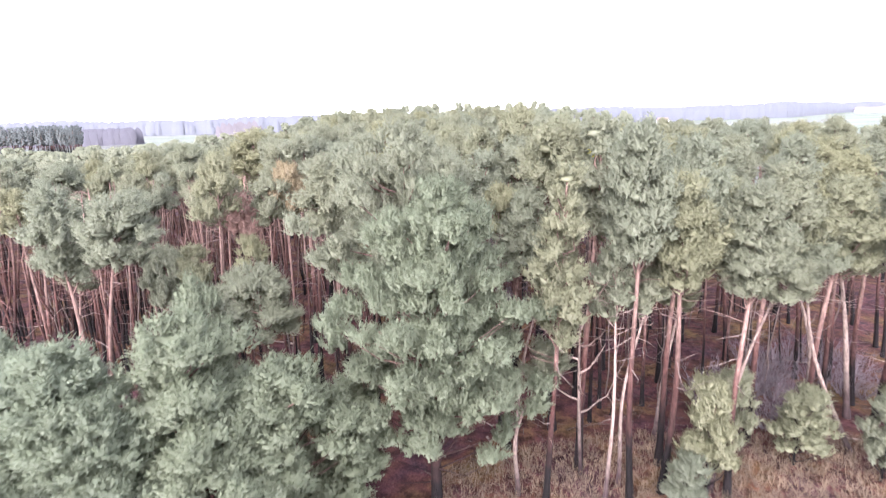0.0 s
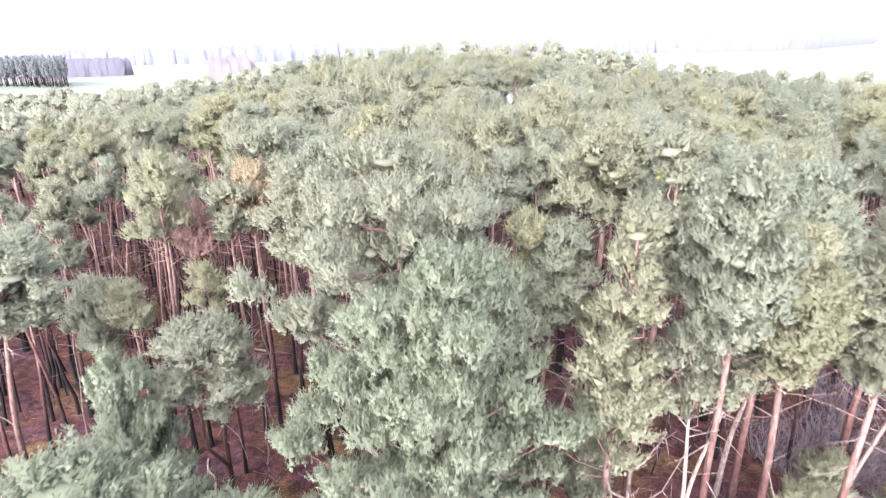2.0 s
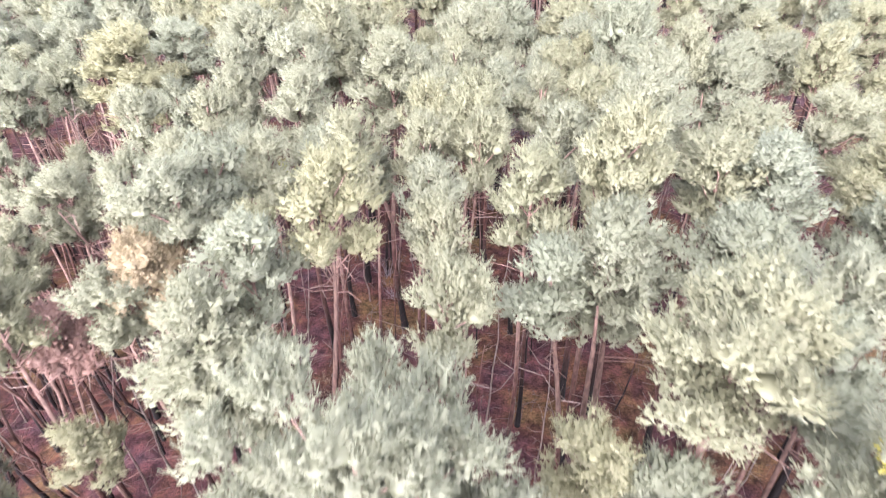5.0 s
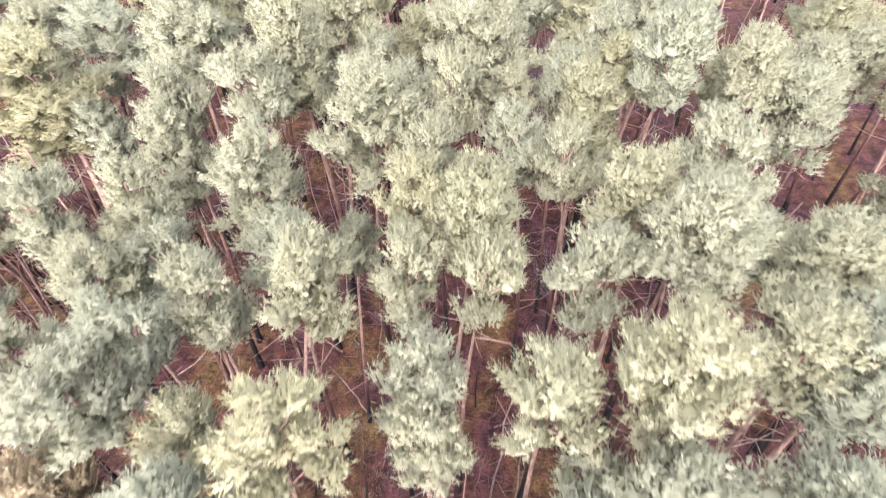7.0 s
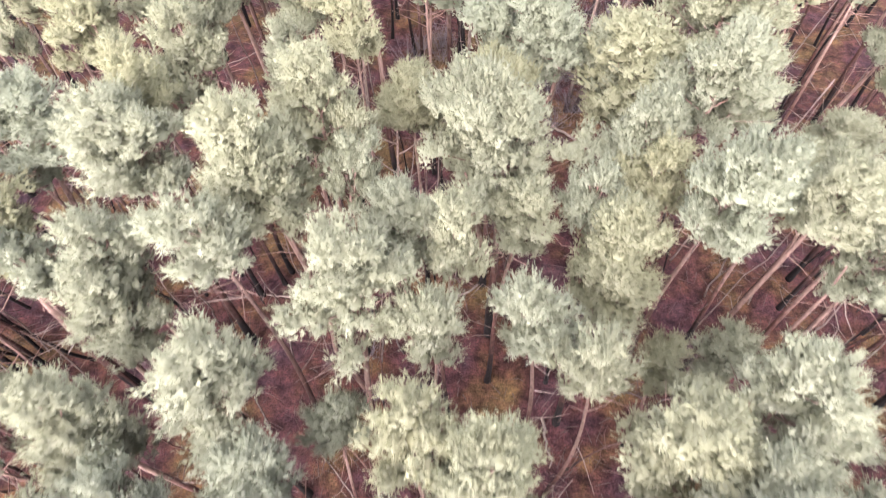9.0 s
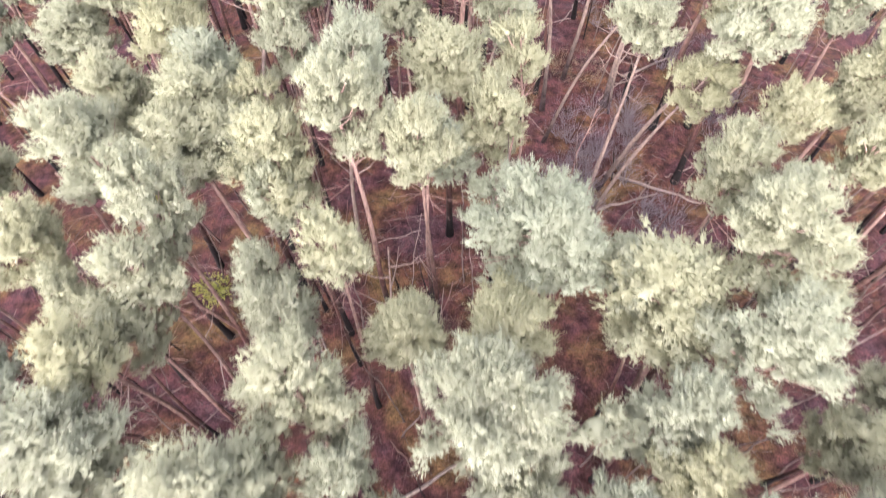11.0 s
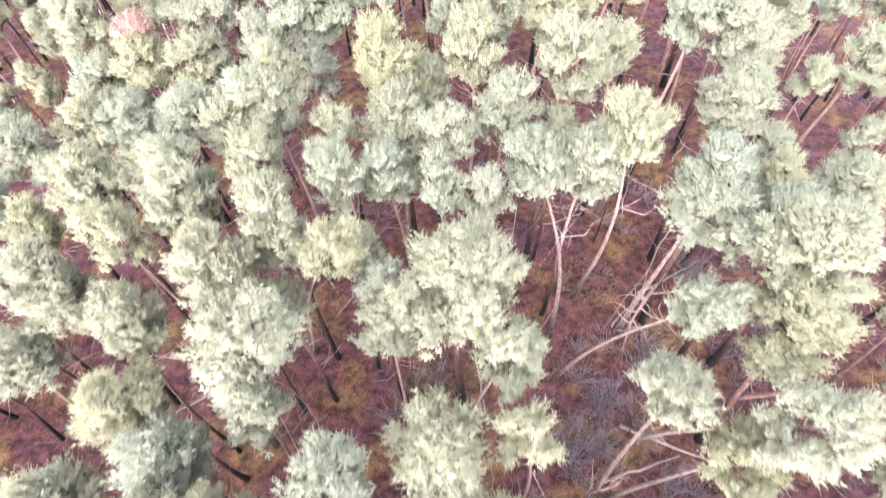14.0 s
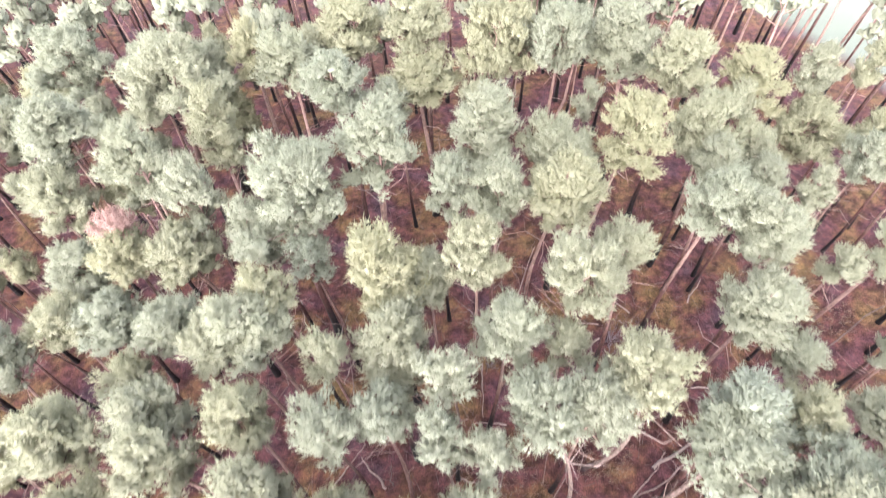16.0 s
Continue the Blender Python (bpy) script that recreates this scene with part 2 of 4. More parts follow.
def tube(points, radii, sides):
    """A tapered tube along points; quads with a closing tip."""
    pts = np.asarray(points, float)
    rad = np.asarray(radii, float)
    tan = unit(np.gradient(pts, axis=0))
    ref = np.where(np.abs(tan[:, 2:3]) > 0.9, np.array([[1.0, 0, 0]]), np.array([[0, 0, 1.0]]))
    u = unit(np.cross(tan, ref))
    w = np.cross(tan, u)
    ang = np.arange(sides) / sides * 2 * math.pi
    ring = pts[:, None] + rad[:, None, None] * (np.cos(ang)[None, :, None] * u[:, None] + np.sin(ang)[None, :, None] * w[:, None])
    k = len(pts)
    i, j = np.meshgrid(np.arange(k - 1), np.arange(sides), indexing="ij")
    j2 = (j + 1) % sides
    f = np.stack([i * sides + j, i * sides + j2, (i + 1) * sides + j2, (i + 1) * sides + j], -1).reshape(-1, 4)
    return ring.reshape(-1, 3), f


def join(parts):
    vs, fs, o = [], [], 0
    for v, f in parts:
        vs.append(v)
        fs.append(f + o)
        o += len(v)
    return np.concatenate(vs), np.concatenate(fs)


# ---- pines ----
def ground_z(x, y):
    """Gentle relief of the forest floor."""
    return 0.25 * math.sin(x * 0.11 + 1.0) * math.sin(y * 0.09) + 0.1 * math.sin(x * 0.43 + y * 0.37)


def egg():
    """A small ball of twelve points, the base of a bough's close middle."""
    bm = bmesh.new()
    bmesh.ops.create_icosphere(bm, subdivisions=1, radius=1.0)
    v = np.array([q.co for q in bm.verts])
    f = np.array([[q.index for q in p.verts] for p in bm.faces])
    bm.free()
    return v, f


EGG = egg()


def bough(rng, c, out, a, b, cz, rise, many, long, per):
    """One bough's pad of needles: its close middle, the fingers of foliage that rise from it, and the shoots on them."""
    side = np.array([-out[1], out[0], 0.0])
    fore = unit(out + np.array([0, 0, rise]))
    up = np.cross(fore, side)
    up = up if up[2] > 0 else -up
    turn = np.stack([fore, side, up])
    m = np.stack([fore * a, side * b, up * cz])
    wave = 1 + rng.normal(size=len(EGG[0])) * 0.12
    core = (EGG[0] * wave[:, None] * np.array([0.64, 0.64, 0.52]) * (1.0 if per == 0 else 0.72)) @ m + c
    core_normals = unit((EGG[0] / np.array([a, b, cz])) @ turn * 0.7 + np.array([0, 0, 0.4]))
    area = 9.4 * (((a * b) ** 1.6 + (a * cz) ** 1.6 + (b * cz) ** 1.6) / 3) ** 0.625
    n = int(many * area) + 3
    d = unit(rng.normal(size=(n, 3)) + np.array([0.3, 0, 0.45]))
    d[:, 2] = np.where(d[:, 2] < -0.45, -d[:, 2], d[:, 2])
    fc = c + (d * rng.uniform(0.55, 1.0, (n, 1))) @ m
    fd = unit((d / np.array([a, b, cz]) * min(a, b, cz)) @ turn * 0.5 + np.array([0, 0, 0.95]) + out * 0.28 + rng.normal(size=(n, 3)) * 0.2)
    fl = long * rng.uniform(0.7, 1.35, (n, 1))
    k = n * per
    q, w, lq = np.repeat(fc, per, 0), np.repeat(fd, per, 0), np.repeat(fl, per, 0)
    rad = rng.normal(size=(k, 3))
    rad = unit(rad - (rad * w).sum(1, keepdims=True) * w)
    t = rng.uniform(-0.75, 1.0, (k, 1))
    p = q + w * lq * t + rad * lq * 0.46 * np.sqrt(1.05 - np.abs(t) ** 2.2 * 0.95) * rng.uniform(0.55, 1.05, (k, 1))
    axes = unit(w * 0.8 + rad * 0.4 + np.array([0, 0, 0.35]) + rng.normal(size=(k, 3)) * 0.18)
    return (core, EGG[1]), core_normals, fc, fd, p, axes


def pine_parts(seed, h=15.0, crown=3.9, width=3.2, lobes=12, bend=0.5, thick=0.14, many=5.5, per=14, blades=4, flat=0.7, twigs=4, fork=False, arch=0.0, lobe=0.72, inner=0.55, puff=0.043, long=0.3, thick_finger=0.24, low=0.25, crest=0.93, bare=7):
    """Geometry of one Scots pine: trunk with limbs, boughs of needle shoots round their close middles, and dead branches."""
    rng = np.random.default_rng(seed)
    za = np.linspace(0, 1, 13)
    b1, b2, ph = rng.uniform(0.5, 1) * bend, rng.uniform(-0.6, 0.6) * bend, rng.uniform(0, 6.28)
    if arch:
        ph = 0.0
    off = b1 * za ** 1.8 + b2 * np.sin(za * 5.0) * za * 0.5 - arch * np.sin(za * math.pi) * (0.6 + 0.4 * za)
    path = np.stack([off * math.cos(ph), off * math.sin(ph) + 0.15 * bend * np.sin(za * 7 + ph), za * (h - 0.5)], 1)
    path[:, :2] -= path[0, :2]
    rad = thick * (1 - 0.72 * za) * (1 + 0.35 * np.exp(-za * 30))
    wood = [tube(path, rad, 7)]
    at = lambda z: np.array([np.interp(z / (h - 0.5), za, path[:, k]) for k in range(3)])
    cores, soft_core, mids, ways, centres, axes = [], [], [], [], [], []
    heavy, turn = rng.uniform(0, 6.28), rng.uniform(0, 6.28)
    for i in range(lobes):
        f = (i + 0.5) / lobes
        if i == lobes - 1:
            a = min(0.24 * width, 0.9) * rng.uniform(0.9, 1.15)
            c, out, b, cz, rise = at(h - 0.55) + rng.normal(size=3) * 0.1, np.array([1.0, 0, 0]), a * 0.85, a * 0.72, 0.0
        else:
            zf = h - crown + crown * (0.1 + 0.78 * f) + rng.uniform(-0.25, 0.25)
            an = turn + i * 2.4 + rng.uniform(-0.5, 0.5)
            prof = math.sin(math.pi * (low + (crest - low) * f)) ** 0.75
            reach = 0.5 * width * prof * rng.uniform(0.78, 1.12) * (1 + 0.2 * math.cos(an - heavy))
            out = np.array([math.cos(an), math.sin(an), 0.0])
            a = max(0.3, min(reach * rng.uniform(0.42, 0.6), lobe * rng.uniform(0.75, 1.1)))
            b = a * rng.uniform(0.62, 0.95)
            cz, rise = max(0.24, a * flat * rng.uniform(0.8, 1.25)), rng.uniform(0.1, 0.5)
            rr = max(0.0, reach - a * 0.9) * rng.uniform(inner, 1.0)
            c = at(zf) + out * rr + np.array([0, 0, rng.uniform(0, 0.3)])
            start = at(max(zf - 0.5 - 0.3 * rr, h - crown - 0.3))
            mid = start * 0.45 + c * 0.55 + np.array([0, 0, -0.1 * rr]) + rng.normal(size=3) * 0.08
            wood.append(tube([start, mid, c * 0.9 + mid * 0.1], [min(0.05, 0.032 * width / 3), 0.024, 0.01], 4))
        core, up_core, fc, fd, p, ax = bough(rng, c, out, a, b, cz, rise, many, long, per)
        cores.append(core)
        soft_core.append(up_core)
        mids.append(fc)
        ways.append(fd)
        centres.append(p)
        axes.append(ax)
    for i in range(bare):
        s = at(h - crown * rng.uniform(0.75, 1.25))
        an, L = rng.uniform(0, 6.28), rng.uniform(0.25, 0.55) * width
        o = np.array([math.cos(an), math.sin(an), rng.uniform(0.05, 0.7)])
        m_ = s + o * L * 0.5 + rng.normal(size=3) * 0.09
        wood.append(tube([s, m_, s + o * L + rng.normal(size=3) * 0.15], [0.02, 0.015, 0.006], 3))
    centres, axes = np.concatenate(centres), np.concatenate(axes)
    v, f, nor = tufts(rng, np.concatenate(mids), np.concatenate(ways), 1.7 * long, thick_finger * long)
    pieces, soft = [*cores, (v, f)], [*soft_core, nor]
    if len(centres):
        v, f, nor = tufts(rng, centres, axes, 4.0 * puff, puff)
        pieces.append((v, f))
        soft.append(nor)
        pieces.append(shoots(rng, centres, axes, 0.2, 0.16, blades, 0.022))
        soft.append(unit(np.repeat(axes + rng.normal(size=axes.shape) * 0.2, blades * 3, 0)))
    green, soft = join(pieces), np.concatenate(soft)
    dead = []
    for i in range(twigs):
        z = rng.uniform(0.35, 0.95) * (h - crown * 0.8)
        s = at(z)
        an, L = rng.uniform(0, 6.28), rng.uniform(0.5, 1.6)
        o = np.array([math.cos(an), math.sin(an), rng.uniform(-0.25, 0.5)])
        m_ = s + o * L * 0.5 + rng.normal(size=3) * 0.1
        e = s + o * L + rng.normal(size=3) * 0.25
        dead.append(tube([s, m_, e], [0.024, 0.016, 0.006], 3))
    if fork:
        z0 = h * rng.uniform(0.3, 0.45)
        side = np.array([math.cos(ph + 2), math.sin(ph + 2), 0])
        s, e = at(z0), at(h - crown * 0.5) + side * width * 0.3
        wood.append(tube([s, s * 0.6 + e * 0.4 + side * 0.4, s * 0.25 + e * 0.75, e], [thick * 0.6, thick * 0.5, thick * 0.4, thick * 0.2], 6))
    return dict(trunk=join(wood), crown=green, soft=soft, dead=dead, h=h, width=width, top=at(h - crown * 0.45))


def pine_meshes(kind, needles, bark=None, **kw):
    g = pine_parts(**kw)
    out = dict(h=g["h"], width=g["width"], top=g["top"])
    out["trunk"] = mesh_of(kind + "_trunk", *g["trunk"], bark or BARK, smooth=True)
    out["crown"] = mesh_of(kind + "_crown", *g["crown"], needles, smooth=True, normals=g["soft"])
    out["dead"] = [mesh_of(kind + "_dead_branch", *d, TWIG) for d in g["dead"]]
    return out


def plant(v, x, y, top, width, spin=0.0, lean=(0.0, 0.0), label="Scots pine with bare rosy trunk and grey-green crown", group="pines of the wood", name="pine_tree", needles=None):
    """Stands a pine so that its crown's middle is over (x, y) and its tip at top. lean: metres from foot to crown."""
    reach = math.hypot(*lean)
    sz = math.hypot(top, reach) / v["h"]
    sx = width / v["width"]
    tilt = Matrix.Rotation(math.atan2(reach, top), 4, Vector((-lean[1], lean[0], 0))) if reach > 0 else Matrix.Identity(4)
    m = tilt @ Matrix.Rotation(radians(spin), 4, "Z") @ Matrix.Diagonal((sx, sx, sz, 1))
    c = m @ Vector(v["top"])
    root = new(name)
    root.empty_display_size = 0.3
    root.matrix_world = Matrix.Translation((x - c.x, y - c.y, ground_z(x - c.x, y - c.y) - 0.05)) @ m
    tagged(root, label, "tree", group)
    new("trunk", v["trunk"]).parent = root
    crown = new("crown", v["crown"])
    crown.parent = root
    if needles:
        crown.material_slots[0].link = "OBJECT"
        crown.material_slots[0].material = needles
    for d in v["dead"]:
        new("dead_branch", d).parent = root
    return root


ROUND = [pine_meshes("round_pine", NEEDLES, seed=10 + i, h=14.5 + 0.2 * i, crown=3.5 + 0.35 * (i % 3), width=3.2, lobes=17 + i % 5, bend=0.5 + 0.25 * (i % 3), thick=0.12 + 0.01 * (i % 4), fork=i in (2, 5)) for i in range(10)]
TALL = [pine_meshes("tall_pine", NEEDLES, seed=40 + i, h=15.0, crown=5.0, width=3.0, lobes=24, bend=0.6) for i in range(4)]
SLIM = [pine_meshes("slim_pine", NEEDLES, seed=60 + i, h=14.0, crown=3.2, width=2.2, lobes=12, bend=0.9, thick=0.1) for i in range(6)]
BROAD = [pine_meshes("broad_pine", NEEDLES, seed=80 + i, h=14.5, crown=4.2, width=5.0, lobes=40, inner=0.3, crest=0.85, bend=0.9, thick=0.18, fork=True) for i in range(4)]
BUSHY = [pine_meshes("bushy_pine", NEEDLES, seed=100 + i, h=9.0, crown=7.6, width=4.4, lobes=56, bend=0.3, thick=0.12, twigs=1, inner=0.35, low=0.34, crest=0.84, bare=0) for i in range(2)]
ARCHED = [pine_meshes("arched_pine", NEEDLES, bark=PALE_BARK, seed=120 + i, h=14.5, crown=2.7, width=3.2, lobes=15, bend=0.2, thick=0.12, arch=a) for i, a in enumerate((0.5, 1.0, -0.9))]


# ---- ground ----
def build_ground():
    xs = np.concatenate([[-4000, -1500, -600, -250], np.arange(-90, 91, 1.5), [250, 600, 1500, 4000]])
    ys = np.concatenate([[-1500, -300, -60], np.arange(-20, 160, 1.5), [180, 260, 500, 1200, 2500, 4800]])
    gx, gy = np.meshgrid(xs, ys, indexing="ij")
    near = (np.abs(gx) < 95) & (gy > -25) & (gy < 162)
    gz = np.where(near, 0.25 * np.sin(gx * 0.11 + 1.0) * np.sin(gy * 0.09) + 0.1 * np.sin(gx * 0.43 + gy * 0.37), 0.0)
    a, b = len(xs), len(ys)
    i, j = np.meshgrid(np.arange(a - 1), np.arange(b - 1), indexing="ij")
    f = np.stack([i * b + j, (i + 1) * b + j, (i + 1) * b + j + 1, i * b + j + 1], -1).reshape(-1, 4)
    ob = new("ground", mesh_of("ground", np.stack([gx, gy, gz], -1).reshape(-1, 3), f, GROUND, smooth=True))
    return tagged(ob, "brown needle litter under the pines and pale fields beyond", "ground", kind="structure")


build_ground()

# ---- the near wood ----
# crown x, y, tip height and crown width, row by row from the near edge inwards
STAND_A = [
    (2.3, 28.7, 12.8, 1.9), (6.9, 29.5, 14.5, 1.9), (5.3, 29.8, 15.4, 3.4), (7.7, 30.8, 15.1, 1.9), (-6.1, 31.1, 14.0, 3.2),
    (-0.5, 31.5, 14.7, 1.9), (-12.0, 32.3, 14.2, 2.5), (2.1, 32.8, 14.0, 2.4), (6.9, 33.2, 14.2, 3.2), (-5.6, 33.3, 14.6, 2.4),
    (-9.7, 33.3, 12.7, 2.1), (-3.6, 34.5, 15.8, 2.3), (-0.6, 34.8, 14.2, 1.7), (-6.1, 35.4, 13.8, 1.7), (4.2, 35.5, 16.0, 2.6),
    (1.9, 35.5, 15.1, 2.1), (-8.1, 35.5, 15.0, 2.4), (-1.0, 36.3, 14.5, 1.9), (7.6, 36.6, 15.0, 2.3), (9.3, 36.6, 14.9, 3.0),
    (-10.0, 36.6, 14.5, 1.9), (-7.9, 37.1, 14.7, 2.0),
]
STAND_B = [
    (-6.5, 38.5, 14.7, 2.2), (3.1, 38.7, 15.0, 2.0), (-3.8, 38.7, 15.2, 2.3), (0.6, 38.8, 14.8, 1.7), (-1.3, 39.0, 14.6, 1.9),
    (9.4, 39.1, 14.7, 3.3), (-9.5, 39.2, 14.1, 2.1), (6.0, 39.4, 15.8, 3.2), (-14.4, 39.5, 12.6, 2.7), (-8.1, 40.4, 13.7, 1.9),
    (0.5, 40.5, 15.4, 2.7), (-5.1, 41.1, 13.5, 2.2), (5.1, 41.2, 15.3, 3.3), (-11.9, 41.3, 14.8, 1.9), (-1.3, 41.8, 14.8, 2.1),
    (-9.7, 42.1, 14.3, 2.6), (7.3, 42.3, 15.7, 2.7), (-3.4, 42.7, 11.7, 1.7), (-6.2, 43.2, 14.6, 3.1), (3.3, 43.3, 15.0, 1.8),
    (-0.6, 44.5, 14.4, 1.9), (1.9, 44.7, 14.8, 2.2),
]
STAND_C = [
    (-9.6, 45.2, 13.9, 2.6), (-2.8, 45.5, 15.3, 3.4), (-6.6, 46.5, 15.6, 2.4), (-9.8, 46.6, 14.9, 2.2), (-0.1, 46.9, 15.3, 1.9),
    (4.6, 46.9, 14.4, 2.8), (-13.2, 47.1, 13.2, 1.9), (7.4, 47.7, 16.4, 2.8), (10.6, 47.9, 15.2, 2.6), (-1.8, 48.0, 14.2, 2.5),
    (-15.2, 48.1, 15.0, 4.3), (2.1, 48.6, 13.8, 2.4), (4.2, 48.8, 14.2, 1.7), (-5.8, 48.9, 16.3, 3.1), (6.3, 49.5, 14.2, 2.3),
    (-3.2, 49.8, 14.2, 1.8), (-10.2, 50.2, 15.4, 3.4), (6.3, 51.2, 14.4, 2.5), (0.9, 51.2, 15.3, 4.8), (-4.4, 51.8, 15.6, 3.0),
    (-14.6, 52.2, 14.2, 3.6), (-10.3, 52.5, 15.3, 2.4),
]
STAND_D = [
    (8.8, 52.8, 15.5, 3.4), (-1.6, 53.9, 13.2, 2.5), (-10.1, 54.0, 13.7, 2.1), (6.7, 54.7, 14.5, 4.3), (-9.5, 55.2, 15.2, 2.3),
    (-6.3, 55.9, 13.9, 1.7), (-3.7, 56.1, 15.0, 2.2), (9.7, 56.3, 15.6, 3.6), (-13.5, 56.6, 14.3, 2.7), (3.1, 57.2, 14.4, 5.1),
    (-9.5, 57.4, 16.2, 2.5), (-6.1, 59.7, 15.2, 3.2), (-1.2, 59.9, 15.4, 2.6), (-12.8, 60.2, 15.4, 3.4), (-4.0, 61.0, 16.2, 3.0),
    (-9.8, 61.0, 14.4, 3.6), (-9.3, 62.4, 15.0, 3.4), (1.6, 62.5, 14.2, 2.8), (-7.6, 63.3, 13.8, 1.8), (-13.1, 63.6, 14.5, 2.9),
    (-0.3, 65.0, 14.3, 3.6), (2.8, 65.6, 14.2, 2.0),
]
STAND_E = [
    (-11.8, 66.6, 14.3, 3.1), (-6.9, 66.8, 14.2, 2.5), (-17.6, 69.2, 12.6, 3.3), (-11.9, 69.5, 15.3, 2.5), (13.4, 69.6, 14.2, 4.1),
    (-2.4, 70.3, 13.2, 2.8), (0.8, 71.3, 15.6, 5.7), (-9.0, 71.5, 16.4, 3.0), (-15.8, 71.5, 15.2, 3.1), (13.9, 72.4, 15.7, 4.3),
    (-12.9, 72.9, 16.2, 2.1), (-6.8, 73.5, 16.8, 2.7), (15.1, 73.7, 14.2, 4.7), (-10.8, 74.6, 16.4, 3.0), (1.6, 74.9, 15.6, 1.9),
    (-14.7, 75.3, 16.2, 3.1), (-4.4, 75.4, 16.2, 2.3), (-0.3, 75.6, 15.8, 2.0), (-11.7, 76.2, 15.9, 3.1), (-2.6, 76.2, 15.3, 2.5),
    (-7.8, 76.3, 16.5, 2.6), (6.0, 76.6, 15.6, 2.9),
]
STAND_F = [
    (12.0, 76.6, 14.5, 3.6), (0.2, 77.7, 16.3, 2.3), (-5.2, 79.0, 15.2, 2.1), (-9.8, 79.1, 15.6, 2.7), (-2.4, 79.5, 15.3, 3.4),
    (2.7, 79.8, 15.8, 3.2), (-8.1, 79.8, 16.5, 3.6), (-12.1, 80.7, 15.2, 3.0), (14.0, 81.4, 14.5, 3.7), (-7.8, 81.4, 16.5, 2.2),
    (5.4, 82.1, 16.8, 3.4), (-3.0, 82.8, 16.7, 3.8), (1.3, 83.5, 16.7, 2.9), (-15.5, 84.3, 15.2, 3.1), (-12.9, 84.3, 14.7, 3.5),
    (15.3, 85.1, 15.7, 3.5), (-10.0, 86.1, 14.9, 2.7), (13.3, 86.6, 15.9, 3.1), (5.6, 87.0, 16.0, 3.8), (-12.5, 87.1, 16.6, 2.9),
    (-7.3, 87.3, 17.2, 5.5), (2.8, 87.4, 15.7, 3.2),
]
STAND_G = [
    (0.3, 88.0, 15.3, 2.8), (-20.6, 88.4, 14.9, 3.6), (-15.7, 88.9, 17.1, 3.5), (-3.4, 89.6, 17.3, 4.1), (5.9, 90.7, 14.8, 4.4),
    (10.1, 91.6, 15.8, 4.1), (2.1, 91.9, 16.5, 3.8), (-21.6, 92.0, 16.5, 4.0), (-13.0, 92.5, 16.8, 3.0), (14.6, 92.8, 14.8, 4.5),
    (22.0, 95.0, 12.5, 4.5), (-6.5, 95.2, 16.1, 3.9), (-16.3, 96.5, 16.7, 6.2), (14.1, 97.3, 16.0, 4.0), (18.6, 97.7, 14.1, 4.2),
    (-1.9, 97.8, 14.1, 4.3), (-9.7, 98.1, 16.0, 4.1), (-12.3, 99.3, 15.8, 3.1), (-18.1, 99.7, 14.2, 6.8), (7.1, 99.8, 16.1, 4.5),
    (3.1, 99.9, 16.1, 4.6), (11.1, 100.1, 16.0, 4.2),
]
STAND_H = [
    (-25.0, 100.5, 14.5, 5.3), (-1.8, 101.2, 16.1, 4.3), (-6.0, 101.3, 16.1, 4.3),
]
STAND_Z = [
    (13.4, 37.2, 14.2, 3.2), (12.2, 34.8, 14.0, 2.6), (13.8, 41.2, 14.2, 3.0), (12.2, 46.8, 14.3, 2.8), (8.4, 84.0, 15.2, 2.8),
    (3.8, 33.4, 14.3, 3.2),
    (-6.1, 58.4, 14.3, 1.7),
    (10.0, 59.7, 14.3, 2.9),
    (11.0, 57.9, 14.3, 3.2),
    (-9.8, 64.9, 14.3, 3.3),
    (-15.8, 81.4, 13.8, 3.4),
    (-18.1, 81.4, 13.8, 2.9),
    (-13.9, 78.7, 13.8, 2.2),
    (-2.7, 71.7, 13.8, 2.1),
    (-0.9, 83.5, 13.8, 2.7),
    (-6.9, 84.8, 13.8, 2.2),
    (5.3, 79.9, 13.8, 2.3),
    (-7.1, 71.0, 13.8, 2.4),
    (-18.7, 84.7, 13.8, 3.1),
    (-3.6, 73.4, 13.8, 1.9),
    (-2.4, 81.8, 13.8, 2.4),
    (-18.4, 75.1, 13.8, 2.3),
    (18.2, 76.5, 13.8, 3.0),
    (-7.4, 61.2, 13.8, 2.1),
    (-1.0, 61.6, 13.8, 2.8),
    (-20.7, 79.7, 13.8, 3.3),
    (10.4, 53.9, 13.8, 2.4),
    (1.4, 53.8, 13.8, 3.0),
    (-5.6, 54.4, 13.8, 2.5),
    (6.1, 55.9, 13.8, 2.6),
    (-11.9, 54.8, 13.8, 1.7),
]
# pines whose trunks lean: crown x, y, tip, crown width, offset of the crown from the foot
LEANING = [
    (-4.3, 72.4, 15.9, 2.8, 4.4, -1.6),
    (-6.9, 68.8, 15.8, 4.3, 3.2, 0.5),
    (2.5, 69.1, 13.1, 3.0, 1.5, 0.3),
    (9.9, 70.5, 14.1, 2.8, 4.2, -1.6),
    (8.3, 67.4, 13.9, 3.2, 0.9, 1.9),
    (11.2, 75.6, 13.7, 4.4, 0.7, 0.6),
    (10.6, 65.5, 12.3, 3.2, 2.8, 0.2),
    (-3.7, 64.3, 15.3, 3.0, 1.5, 1.1),
    (12.0, 65.8, 15.3, 3.5, 3.0, -2.5),
    (12.4, 62.3, 14.1, 2.5, -2.3, -2.6),
    (7.7, 77.9, 16.2, 3.5, -0.2, 0.4),
    (3.8, 76.8, 15.4, 3.6, -2.6, 2.2),
]
